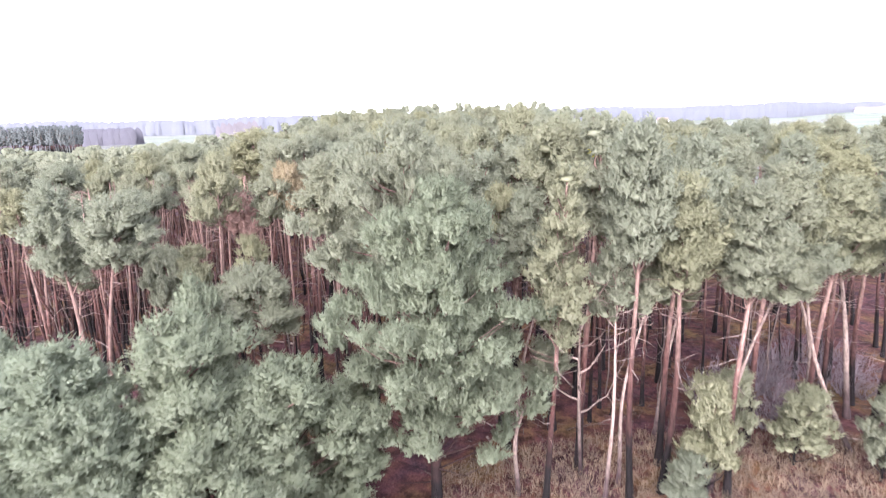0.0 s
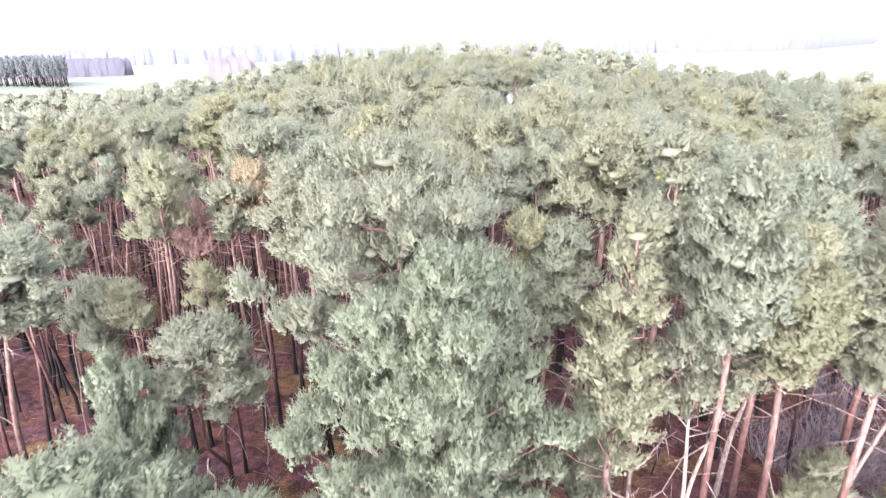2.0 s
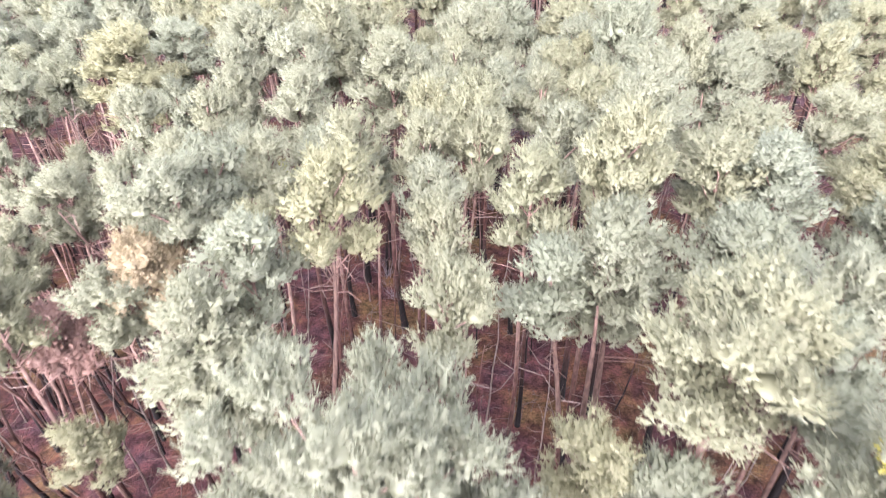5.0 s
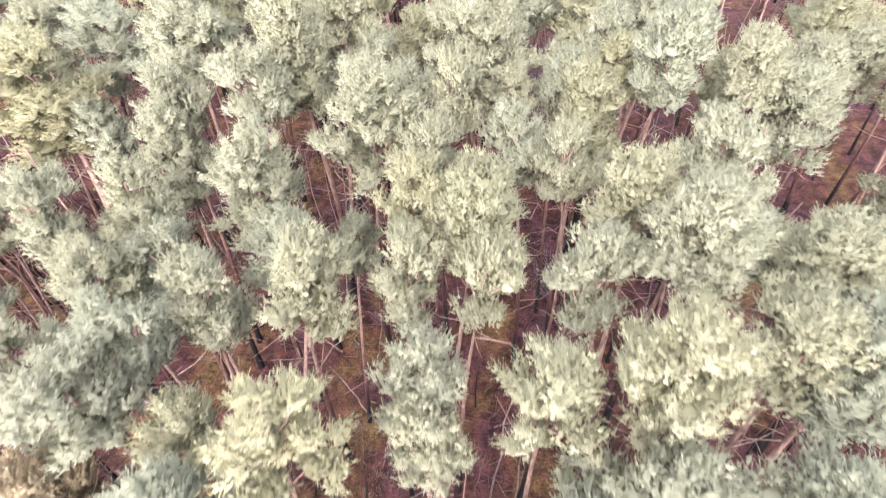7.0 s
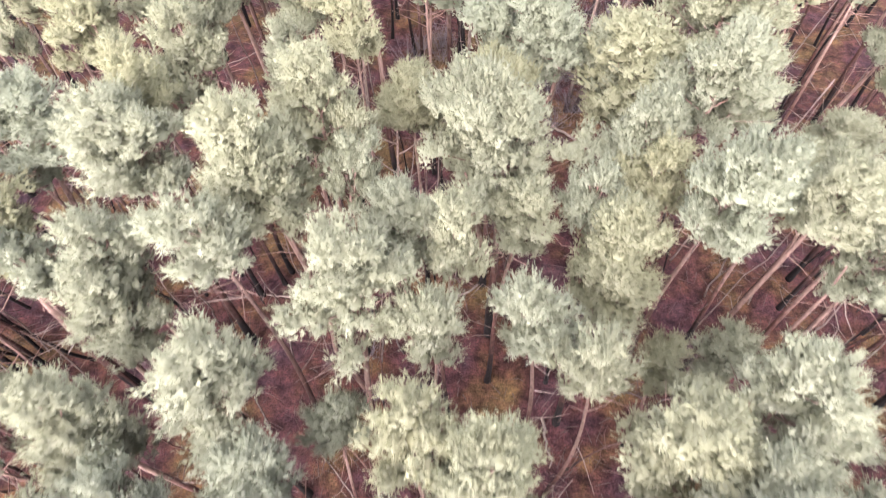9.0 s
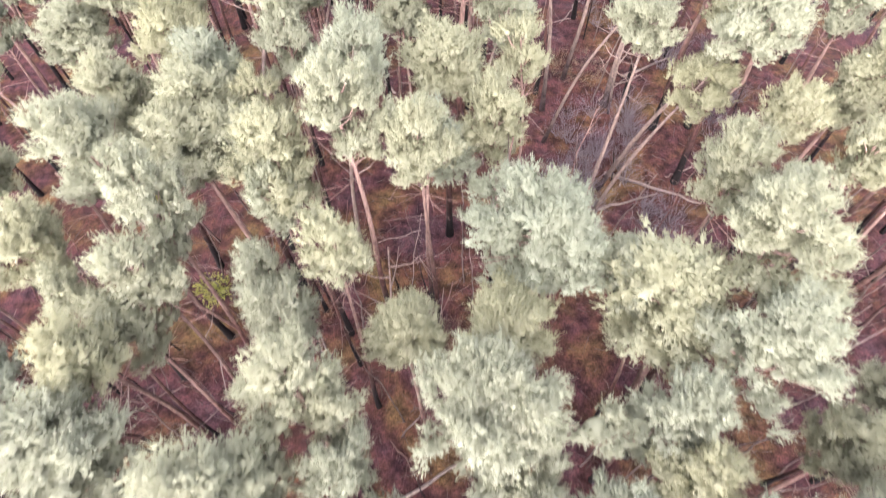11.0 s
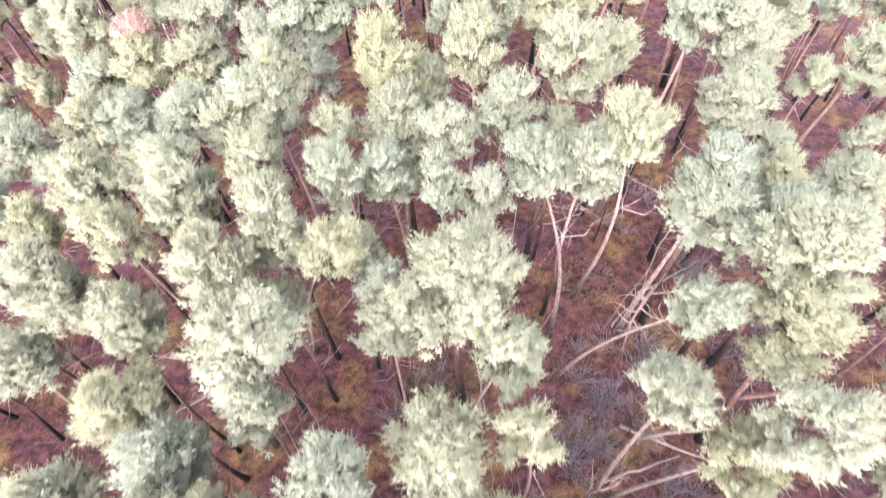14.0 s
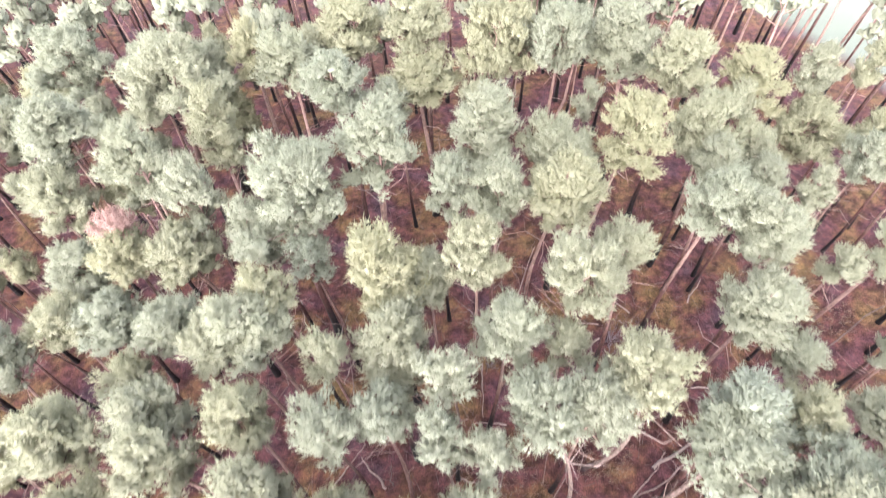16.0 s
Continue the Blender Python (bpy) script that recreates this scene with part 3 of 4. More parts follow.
STANDS = STAND_Z + STAND_A + STAND_B + STAND_C + STAND_D + STAND_E + STAND_F + STAND_G + STAND_H

taken = []
WOOD = random.Random(5)


def free(x, y, gap):
    return all((x - a) ** 2 + (y - b) ** 2 > gap * gap for a, b in taken)


def wind_lean(y):
    """The pines lean a little away from the open edge: metres from foot to crown."""
    return float(np.interp(y, (28, 36, 58, 88), (0.0, 1.5, 1.4, 0.8)))


def pine_for(width, tip):
    if width > 4.3:
        return WOOD.choice(BROAD)
    if width < 2.45:
        return WOOD.choice(SLIM)
    return WOOD.choice(ROUND + ROUND + TALL)


for x, y, tip, width in STANDS:
    v = pine_for(width, tip)
    words = "wide-crowned" if width > 4.3 else "slender" if width < 2.45 else "middling"
    plant(v, x, y + 0.2, tip, width * 1.22, WOOD.uniform(0, 360), (WOOD.uniform(-0.6, 0.6), wind_lean(y) + WOOD.uniform(-0.6, 0.6)), words + " Scots pine with bare rosy trunk and grey-green crown")
    taken.append((x, y))
for x, y, tip, width, dx, dy in LEANING:
    plant(WOOD.choice(ARCHED), x, y, tip, width * 1.15, math.degrees(math.atan2(dy, dx)), (dx, dy), "Scots pine with pale leaning trunk and small grey-green crown", name="leaning_pine_tree")
    taken.append((x, y))

# dead and dying pines
plant(ROUND[1], -8.9, 34.1, 13.6, 2.6, 40, (0.3, 0.2), "dead Scots pine with straw-brown needles", needles=BROWN_NEEDLES, name="dead_pine_tree")
plant(SLIM[0], -11.2, 33.1, 12.2, 2.0, 10, (0.2, 0.2), "dead Scots pine with rusty pink needles", needles=PINK_NEEDLES, name="dead_pine_tree")
plant(SLIM[2], -15.5, 85.4, 16.0, 2.2, 80, (0.2, 0.2), "dead Scots pine with rusty pink needles", needles=PINK_NEEDLES, name="dead_pine_tree")

# the near edge of the wood
EDGE_BIG = pine_meshes("edge_pine", DEEP_NEEDLES, seed=203, h=13.3, crown=10.6, width=9.4, lobes=170, inner=0.12, crest=0.84, blades=6, flat=0.5, bend=0.4, thick=0.24, twigs=3)
plant(EDGE_BIG, -0.6, 22.4, 13.3, 9.4, 0, (0.0, 0.0), "great Scots pine, blue-green boughs almost to the ground", name="edge_pine_tree")
EDGE_TALL = pine_meshes("edge_tall_pine", NEEDLES, seed=202, h=15.3, crown=8.8, width=8.2, lobes=115, inner=0.05, crest=0.76, blades=6, bend=0.4, thick=0.2, twigs=3)
plant(EDGE_TALL, -1.9, 27.2, 15.3, 8.3, 0, (0.0, 0.0), "tall Scots pine with deep yellowish crown", name="edge_pine_tree")
for x, y, tip, width, spin in ((-9.0, 20.3, 9.8, 6.6, 0), (-6.0, 20.2, 8.2, 6.2, 120), (-12.2, 19.2, 9.4, 6.6, 200), (-10.2, 24.6, 9.9, 3.3, 60), (-4.2, 22.4, 6.4, 3.4, 300), (-15.5, 20.5, 9.5, 5.4, 20), (-7.6, 18.6, 7.4, 5.4, 80), (-10.6, 18.2, 8.2, 5.6, 250)):
    plant(WOOD.choice(BUSHY), x, y, tip, width, spin, (0.1, 0.1), "young bushy pine, green to the ground", "young pines at the edge", "young_pine_tree", needles=DEEP_NEEDLES)
    taken.append((x, y))
OLIVE = pine_meshes("low_pine", NEEDLES, seed=210, h=10.0, crown=3.4, width=4.4, lobes=26, bend=0.5, thick=0.11, fork=True)
plant(OLIVE, -8.7, 27.6, 9.2, 5.2, 0, (0.2, 0.3), "low Scots pine with rounded olive crown", name="low_pine_tree")
plant(OLIVE, -14.2, 30.3, 9.8, 3.2, 150, (0.3, 0.3), "low Scots pine with rounded olive crown", name="low_pine_tree")
DEEP = [pine_meshes("deep_pine", NEEDLES, seed=220 + i, h=14.0, crown=5.2, width=3.8, lobes=30, bend=0.6, thick=0.15, inner=0.4) for i in range(3)]
COLUMN = pine_meshes("column_pine", NEEDLES, seed=211, h=14.0, crown=7.5, width=2.4, lobes=26, bend=0.5, thick=0.12)
plant(COLUMN, 4.2, 23.7, 14.0, 2.8, 0, (0.6, 0.2), "slender Scots pine with tiered crown", name="edge_pine_tree")
plant(TALL[0], 6.3, 26.6, 15.3, 3.8, 0, (0.3, 1.2), "Scots pine with red-brown trunk and pale crown", name="edge_pine_tree")
STEMMY = [pine_meshes("stemmy_pine", NEEDLES, bark=PALE_BARK, seed=240 + i, h=11.0, crown=2.8, width=2.4, lobes=12, bend=0.9, thick=0.11) for i in range(2)]
plant(DEEP[0], 7.2, 24.2, 15.0, 3.7, 100, (-0.3, 0.3), "Scots pine with bare rosy stem and pale crown", name="edge_pine_tree")
plant(DEEP[1], 8.9, 24.3, 13.3, 4.0, 200, (0.8, 0.3), "Scots pine with bare rosy stem and pale crown", name="edge_pine_tree")
plant(DEEP[2], 9.9, 26.2, 14.5, 4.0, 50, (0.6, 0.8), "Scots pine with bare rosy trunk and grey-green crown", name="edge_pine_tree")
plant(DEEP[0], 11.8, 24.4, 12.6, 3.8, 90, (0.3, 0.6), "slender dark-stemmed Scots pine at the edge of the wood", name="edge_pine_tree")
plant(DEEP[1], 12.5, 31.5, 14.2, 4.6, 10, (0.4, 0.4), "Scots pine at the edge of the wood, green half way down", name="edge_pine_tree")
plant(DEEP[1], 17.4, 27.6, 12.8, 4.2, 30, (-0.3, 0.2), "slender Scots pine at the edge of the wood", name="edge_pine_tree")
plant(ARCHED[0], 12.9, 24.2, 10.0, 3.0, 0, (2.3, 0.4), "Scots pine with pale bent trunk", name="leaning_pine_tree")
plant(ARCHED[2], 15.9, 27.1, 10.2, 3.4, 170, (-2.7, 0.4), "Scots pine with pale leaning trunk", name="leaning_pine_tree")
plant(ARCHED[1], 4.8, 27.6, 10.2, 2.4, 10, (2.0, 0.4), "Scots pine with pale crooked trunk", name="leaning_pine_tree")
for k, (x, y, tip, width, lean) in enumerate(((6.5, 24.4, 10.5, 2.1, (0.4, 0.4)), (7.9, 24.6, 9.9, 2.1, (0.5, 0.4)), (18.4, 28.9, 10.6, 3.4, (-1.4, 0.4)), (17.4, 30.9, 9.6, 3.2, (-1.1, 0.4)), (3.7, 24.2, 6.8, 2.4, (0.2, 0.1)), (10.5, 27.4, 8.6, 2.8, (1.0, 0.4)))):
    plant(STEMMY[k % 2], x, y, tip, width, 70 * k, lean, "small Scots pine with thin pale stem", name="edge_pine_tree")
    taken.append((x, y))
YOUNG = pine_meshes("young_pine", NEEDLES, seed=260, h=4.0, crown=3.5, width=2.8, lobes=24, bend=0.2, thick=0.06, twigs=0, inner=0.3, low=0.4, crest=0.88, lobe=0.5, long=0.24, bare=0)
for x, y, tip, width, spin in ((15.4, 25.7, 3.8, 3.0, 0), (18.6, 24.6, 3.8, 2.8, 90), (10.4, 23.6, 5.2, 2.8, 210), (22.0, 27.0, 4.2, 3.0, 130), (9.0, 22.6, 2.6, 2.2, 40), (12.6, 26.4, 4.4, 2.6, 300)):
    plant(YOUNG, x, y, tip, width, spin, (0.05, 0.05), "young pine in the grass, yellow-green", "young pines at the edge", "young_pine_tree")
plant(DEEP[2], 14.8, 27.8, 13.4, 4.2, 70, (0.3, 0.3), "Scots pine at the edge of the wood, green half way down", name="edge_pine_tree")
plant(DEEP[0], 21.0, 28.6, 12.6, 4.4, 250, (0.3, 0.3), "Scots pine at the edge of the wood, green half way down", name="edge_pine_tree")
plant(TALL[3], 3.3, 28.0, 12.6, 3.2, 20, (0.2, 0.3), "Scots pine at the edge of the wood with bare stem", name="edge_pine_tree")
taken += [(14.8, 27.8), (21.0, 28.6), (3.3, 28.0)]
for x, y in ((-0.6, 22.4), (-1.9, 27.0), (-8.0, 27.6), (-14.2, 30.3), (4.2, 23.7), (6.3, 26.6), (7.2, 24.2), (8.9, 24.3), (9.9, 26.2), (11.8, 24.4), (12.5, 31.5), (4.8, 27.6), (15.9, 27.1), (12.9, 24.2), (-8.5, 34.7), (17.4, 27.6)):
    taken.append((x, y))

# lower, hemmed-in pines between the tall ones
OPEN = ((7.5, 68.5, 6.0), (-2.5, 71.5, 2.6), (-7.5, 72.0, 2.4), (-1.0, 57.5, 2.6), (-3.2, 57.5, 2.0), (4.0, 60.5, 2.5), (10.0, 78.0, 2.6), (-5.0, 38.5, 2.0))
fill = 0
for row in range(0, 34):
    for col in range(-9, 8):
        x = col * 2.1 + WOOD.uniform(-0.9, 0.9)
        y = 29.5 + row * 2.1 + WOOD.uniform(-0.9, 0.9)
        if fill >= 34 or y > 46 or abs(x) > 3 + 0.8 * (y - 10) or not free(x, y, 2.1) or any((x - a) ** 2 + (y - b) ** 2 < c * c for a, b, c in OPEN):
            continue
        v = WOOD.choice(SLIM)
        plant(v, x, y, WOOD.uniform(9.8, 13.0), WOOD.uniform(1.8, 2.6), WOOD.uniform(0, 360), (WOOD.uniform(-0.6, 0.6), wind_lean(y) + WOOD.uniform(-0.6, 0.6)), "thin overtopped Scots pine with small crown", name="thin_pine_tree")
        taken.append((x, y))
        fill += 1

# young growth under the far edge of the wood
for x, y, tip in ((8.5, 119.5, 7.5), (10.6, 117.4, 8.2), (12.6, 120.6, 7.2), (14.6, 117.0, 8.0), (11.4, 123.2, 8.4)):
    plant(BUSHY[1], x, y, tip, 3.9, WOOD.uniform(0, 360), (0.1, 0.1), "young bushy pine, green to the ground", "young pines at the far edge", "young_pine_tree")
    taken.append((x, y))

# thin dead stems standing in the gloom
def pole_mesh(seed, h):
    rng = np.random.default_rng(seed)
    t = np.linspace(0, 1, 8)[:, None]
    stem = np.concatenate([np.cumsum(rng.normal(size=(8, 2)) * 0.09, 0), t * h], 1)
    stem[:, :2] -= stem[0, :2]
    parts = [tube(stem, 0.05 * (1 - 0.7 * t[:, 0]), 5)]
    for i in range(9):
        f = rng.uniform(0.3, 0.98)
        s0 = np.array([np.interp(f, t[:, 0], stem[:, k]) for k in range(3)])
        an, L = rng.uniform(0, 6.28), rng.uniform(0.3, 1.1)
        o = np.array([math.cos(an), math.sin(an), rng.uniform(-0.1, 0.7)])
        parts.append(tube([s0, s0 + o * L * 0.5 + rng.normal(size=3) * 0.06, s0 + o * L + rng.normal(size=3) * 0.15], [0.014, 0.01, 0.004], 3))
    return mesh_of("dead_stem", *join(parts), BARK if seed % 2 else TWIG, smooth=True)


POLES = [pole_mesh(500 + i, 6.0 + 0.8 * i) for i in range(7)]
for i in range(330):
    x, y = WOOD.uniform(-30, 24), WOOD.uniform(30, 62) if i < 285 else WOOD.uniform(62, 90)
    if not free(x, y, 0.7) or abs(x) > 3 + 0.8 * (y - 8):
        continue
    ob = new("dead_pine_tree", WOOD.choice(POLES))
    k = WOOD.uniform(0.8, 1.2)
    ob.matrix_world = Matrix.Translation((x, y, ground_z(x, y) - 0.05)) @ pose(0, 0, 0, WOOD.uniform(-9, 9) - 4 * wind_lean(y), WOOD.uniform(-9, 9), 0) @ pose(0, 0, 0, 0, 0, WOOD.uniform(0, 360)) @ Matrix.Diagonal((k, k, k, 1))
    tagged(ob, "thin dead pine, bare but for broken twigs", "tree", "thin dead pines")

for i in range(130):
    x, y = WOOD.uniform(-33, -13), WOOD.uniform(31, 54)
    if free(x, y, 0.8) and abs(x) < 3 + 0.85 * (y - 6):
        ob = new("bare_pine_tree", POLES[1 + 2 * (i % 3)])
        ob.matrix_world = Matrix.Translation((x, y, ground_z(x, y) - 0.05)) @ pose(0, 0, 0, WOOD.uniform(-5, 3), WOOD.uniform(-4, 4), WOOD.uniform(0, 360)) @ Matrix.Diagonal((2.0, 2.0, 1.2, 1))
        tagged(ob, "dark dead pine, bare, standing in the gloom", "tree", "dark dead pines")

# the stands to either side
side, ROW_END = 0, 0.0
for row in range(0, 40):
    for col in range(-22, 23):
        x = col * 2.8 + WOOD.uniform(-1.0, 1.0)
        y = 26 + row * 2.8 + WOOD.uniform(-1.0, 1.0)
        inner = (-12.0 < x < 10.5 if y < 54 else -16.5 < x < 13.5) and y < 96
        if inner or abs(x) > 5 + 0.82 * (y - 6) or y > 112 or y > 147 - 1.6 * (x - 15) or abs(x) > 36 or side >= 225 or not free(x, y, 2.3):
            continue
        v = WOOD.choice(ROUND + TALL + SLIM)
        plant(v, x, y, WOOD.uniform(12.5, 14.8) - (1.2 if x < -22 else 0.0), v["width"] * WOOD.uniform(0.9, 1.2), WOOD.uniform(0, 360), (WOOD.uniform(-0.7, 0.7), wind_lean(y) + WOOD.uniform(-0.7, 0.7)), "Scots pine with dark-footed trunk and grey-green crown", name="tall_pine_tree")
        taken.append((x, y))
        side += 1
        ROW_END = y


# ---- the wood farther off, one mass ----
def far_wood(name, seed, x0, x1, y0, y1, step, keep, many, tip, crown=3.8, lobes=11, long=0.34, leaf=None, stem=None):
    rng = np.random.default_rng(seed)
    kinds = [pine_parts(seed * 7 + i, h=14.5, crown=crown, width=3.5, lobes=lobes, many=many, per=0, long=long, thick_finger=0.42, twigs=0, bare=0) for i in range(6)]
    crowns, stems, faces_up = [], [], []
    for y in np.arange(y0, y1, step):
        for x in np.arange(x0, x1, step):
            px, py = x + rng.uniform(-0.4, 0.4) * step, y + rng.uniform(-0.4, 0.4) * step
            if not keep(px, py) or not free(px, py, 2.2):
                continue
            g = kinds[rng.integers(6)]
            an, s, sz = rng.uniform(0, 6.28), rng.uniform(0.85, 1.3), tip(px, py) / 14.5 * rng.uniform(0.88, 1.09)
            rot = np.array([[math.cos(an) * s, math.sin(an) * s, 0], [-math.sin(an) * s, math.cos(an) * s, 0], [0, 0, sz]])
            for store, key in ((crowns, "crown"), (stems, "trunk")):
                store.append((g[key][0] @ rot + np.array([px, py, 0]), g[key][1]))
            faces_up.append(unit(g["soft"] @ rot))
    root = new(name)
    for part_name, store, m in (("crowns", crowns, leaf or FAR_NEEDLES), ("trunks", stems, stem or BARK)):
        ob = new(part_name, mesh_of(name + "_" + part_name, *join(store), m, smooth=True, normals=np.concatenate(faces_up) if part_name == "crowns" else None))
        ob.parent = root
        tagged(ob, kind="stuff")
    return tagged(root, "dense grey-green pine wood reaching to the fields", "wood", kind="stuff")


def in_far_wood(x, y):
    if y > 126 or y > 147 - 1.6 * (x - 15) or abs(x) > 8 + 0.95 * (y - 4):
        return False
    return not (-17.5 < x < 14 and y < 91) and not (abs(x) < 36 and y < 112 and y < ROW_END)


far_wood("far_pine_wood", 3, -110, 76, 24, 126, 3.3, in_far_wood, 9.0, lambda x, y: 14.2 + 3.0 * min(1.0, max(0.0, (y - 75) / 40)) * math.exp(-((x - 5) / 40) ** 2) - 3.2 * min(1.0, max(0.0, (-x - 16) / 40)) - 1.5 * min(1.0, max(0.0, (x - 20) / 20)))


# ---- the floor of the wood ----
DRY_GRASS = plain("dry_grass", (0.070, 0.046, 0.027), var=0.35, scale=1.2)
BARE_TWIGS = plain("bare_shrub_twigs", (0.056, 0.041, 0.045), var=0.3, scale=2.0)
LOG_BARK = plain("fallen_log_bark", (0.090, 0.064, 0.053), var=0.4, scale=6.0)


def shrub_mesh(seed, h, stems):
    rng = np.random.default_rng(seed)
    parts = []
    for i in range(stems):
        an, out = rng.uniform(0, 6.28), rng.uniform(0.15, 0.75)
        way = np.array([math.cos(an) * out, math.sin(an) * out, 1.0])
        foot = np.array([math.cos(an), math.sin(an), 0]) * rng.uniform(0, 0.25)
        hh = h * rng.uniform(0.6, 1.1)
        pts = [foot, foot + way * hh * 0.35 + rng.normal(size=3) * 0.06, foot + way * hh * 0.7 + rng.normal(size=3) * 0.1, foot + way * hh + rng.normal(size=3) * 0.14]
        parts.append(tube(pts, [0.016, 0.012, 0.008, 0.003], 3))
        for k in (1, 2, 2):
            e = pts[k] + way * hh * 0.28 + rng.normal(size=3) * 0.25
            parts.append(tube([pts[k], (pts[k] + e) / 2 + rng.normal(size=3) * 0.04, e], [0.008, 0.006, 0.003], 3))
    return mesh_of("bare_shrub", *join(parts), BARE_TWIGS)


SHRUBS = [shrub_mesh(300 + i, 1.5 + 0.25 * i, 24) for i in range(4)]
# thickets: middle x, y, half widths, number of shrubs
for tx, ty, rx, ry, number in ((9.0, 69.5, 2.6, 3.5, 16), (12.5, 65.5, 1.8, 2.2, 9), (4.2, 63.0, 1.6, 2.0, 5), (12.5, 84.0, 2.0, 2.5, 7), (21.0, 33.0, 4.5, 3.5, 26), (15.0, 30.5, 2.5, 2.0, 14), (9.5, 72.0, 2.5, 2.5, 10), (7.0, 66.0, 2.0, 2.5, 10), (-2.0, 71.0, 1.8, 1.8, 6), (3.5, 86.0, 2.0, 2.0, 5), (16.5, 71.0, 2.0, 3.0, 8),
                               (6.5, 49.0, 1.6, 2.0, 5), (-3.0, 47.5, 1.5, 1.5, 4), (17.0, 78.0, 2.5, 3.0, 7), (2.0, 57.5, 1.8, 1.5, 5), (10.5, 57.5, 2.0, 1.5, 5)):
    for i in range(number):
        x, y = tx + WOOD.uniform(-rx, rx), ty + WOOD.uniform(-ry, ry)
        s_ = new("bare_shrub", WOOD.choice(SHRUBS))
        k = WOOD.uniform(0.7, 1.25)
        s_.matrix_world = Matrix.Translation((x, y, ground_z(x, y) - 0.03)) @ Matrix.Rotation(WOOD.uniform(0, 6.28), 4, "Z") @ Matrix.Diagonal((k, k, k * 0.9, 1))
        tagged(s_, "leafless mauve-grey shrub on the forest floor", "shrub", "leafless shrubs")


def grass_patches():
    rng = np.random.default_rng(77)
    parts = []
    for px, py, rx, ry, number in ((12.0, 24.5, 13.0, 3.6, 4200), (-0.8, 71.3, 2.2, 1.8, 420), (0.5, 57.8, 2.2, 1.8, 350), (24.0, 88.0, 4.0, 4.0, 350), (9.0, 78.5, 2.0, 2.0, 220), (-5.0, 39.5, 3.0, 2.0, 260), (3.0, 76.0, 3.0, 2.0, 200), (-9.0, 60.5, 3.0, 2.0, 220)):
        an, q = rng.uniform(0, 6.28, number), np.sqrt(rng.uniform(0, 1, number))
        x, y = px + np.cos(an) * q * rx, py + np.sin(an) * q * ry
        z = 0.25 * np.sin(x * 0.11 + 1.0) * np.sin(y * 0.09) + 0.1 * np.sin(x * 0.43 + y * 0.37)
        parts.append(shoots(rng, np.stack([x, y, z], 1), unit(rng.normal(size=(number, 3)) * 0.3 + np.array([0, 0, 1.0])), 0.1, 0.42, 6, 0.016))
    ob = new("grass", mesh_of("grass", *join(parts), DRY_GRASS))
    return tagged(ob, "tufts of straw-coloured dry grass", "grass", kind="stuff")


grass_patches()


def fallen_log(x0, y0, x1, y1, r, lift=0.0):
    rng = np.random.default_rng(int(abs(x0 * 100 + y0)))
    a, b = np.array([x0, y0, ground_z(x0, y0) + r * 0.7]), np.array([x1, y1, ground_z(x1, y1) + r * 0.6 + lift])
    t = np.linspace(0, 1, 9)[:, None]
    pts = a + (b - a) * t + np.concatenate([rng.normal(size=(9, 2)) * 0.06, np.zeros((9, 1))], 1)
    ob = new("fallen_log", mesh_of("fallen_log", *tube(pts, r * (1 - 0.55 * t[:, 0]), 8), LOG_BARK, smooth=True))
    tagged(ob, "fallen pine log lying on the litter", "log", "fallen logs")


fallen_log(9.7, 69.4, 15.2, 66.8, 0.12)
fallen_log(8.0, 66.2, 12.6, 67.6, 0.1)
fallen_log(6.0, 64.5, 8.8, 61.5, 0.1)
fallen_log(-3.0, 50.2, 1.2, 52.6, 0.11)
fallen_log(12.0, 77.5, 16.5, 80.0, 0.1)
fallen_log(16.0, 29.0, 20.5, 27.2, 0.1)
for i in range(46):
    x, y, an, L = WOOD.uniform(-18, 18), WOOD.uniform(27, 92), WOOD.uniform(0, 6.28), WOOD.uniform(1.5, 4.5)
    fallen_log(x, y, x + math.cos(an) * L, y + math.sin(an) * L, WOOD.uniform(0.035, 0.08))


def litter_twigs():
    """Broken twigs strewn over the floor of the wood."""
    rng = np.random.default_rng(91)
    n = 5200
    x, y, an = rng.uniform(-24, 24, n), rng.uniform(26, 98, n), rng.uniform(0, 6.28, n)
    z = 0.25 * np.sin(x * 0.11 + 1.0) * np.sin(y * 0.09) + 0.1 * np.sin(x * 0.43 + y * 0.37) + 0.02
    half = rng.uniform(0.15, 0.75, (n, 1))
    way = np.stack([np.cos(an), np.sin(an), rng.uniform(-0.05, 0.25, n)], 1)
    mid = np.stack([x, y, z], 1)
    across = np.stack([-np.sin(an), np.cos(an), np.zeros(n)], 1) * rng.uniform(0.012, 0.03, (n, 1))
    a, b = mid - way * half * 0.1, mid + way * half * 1.9
    up = np.array([0, 0, 0.025])
    v = np.stack([a - across, a + across, a + up, b], 1).reshape(-1, 3)
    f = np.array([(0, 1, 2), (0, 2, 3), (1, 3, 2)])[None] + 4 * np.arange(n)[:, None, None]
    ob = new("fallen_twigs", mesh_of("fallen_twigs", v, f.reshape(-1, 3), TWIG))
    return tagged(ob, "broken pale twigs strewn over the litter", "twigs", kind="stuff")


litter_twigs()


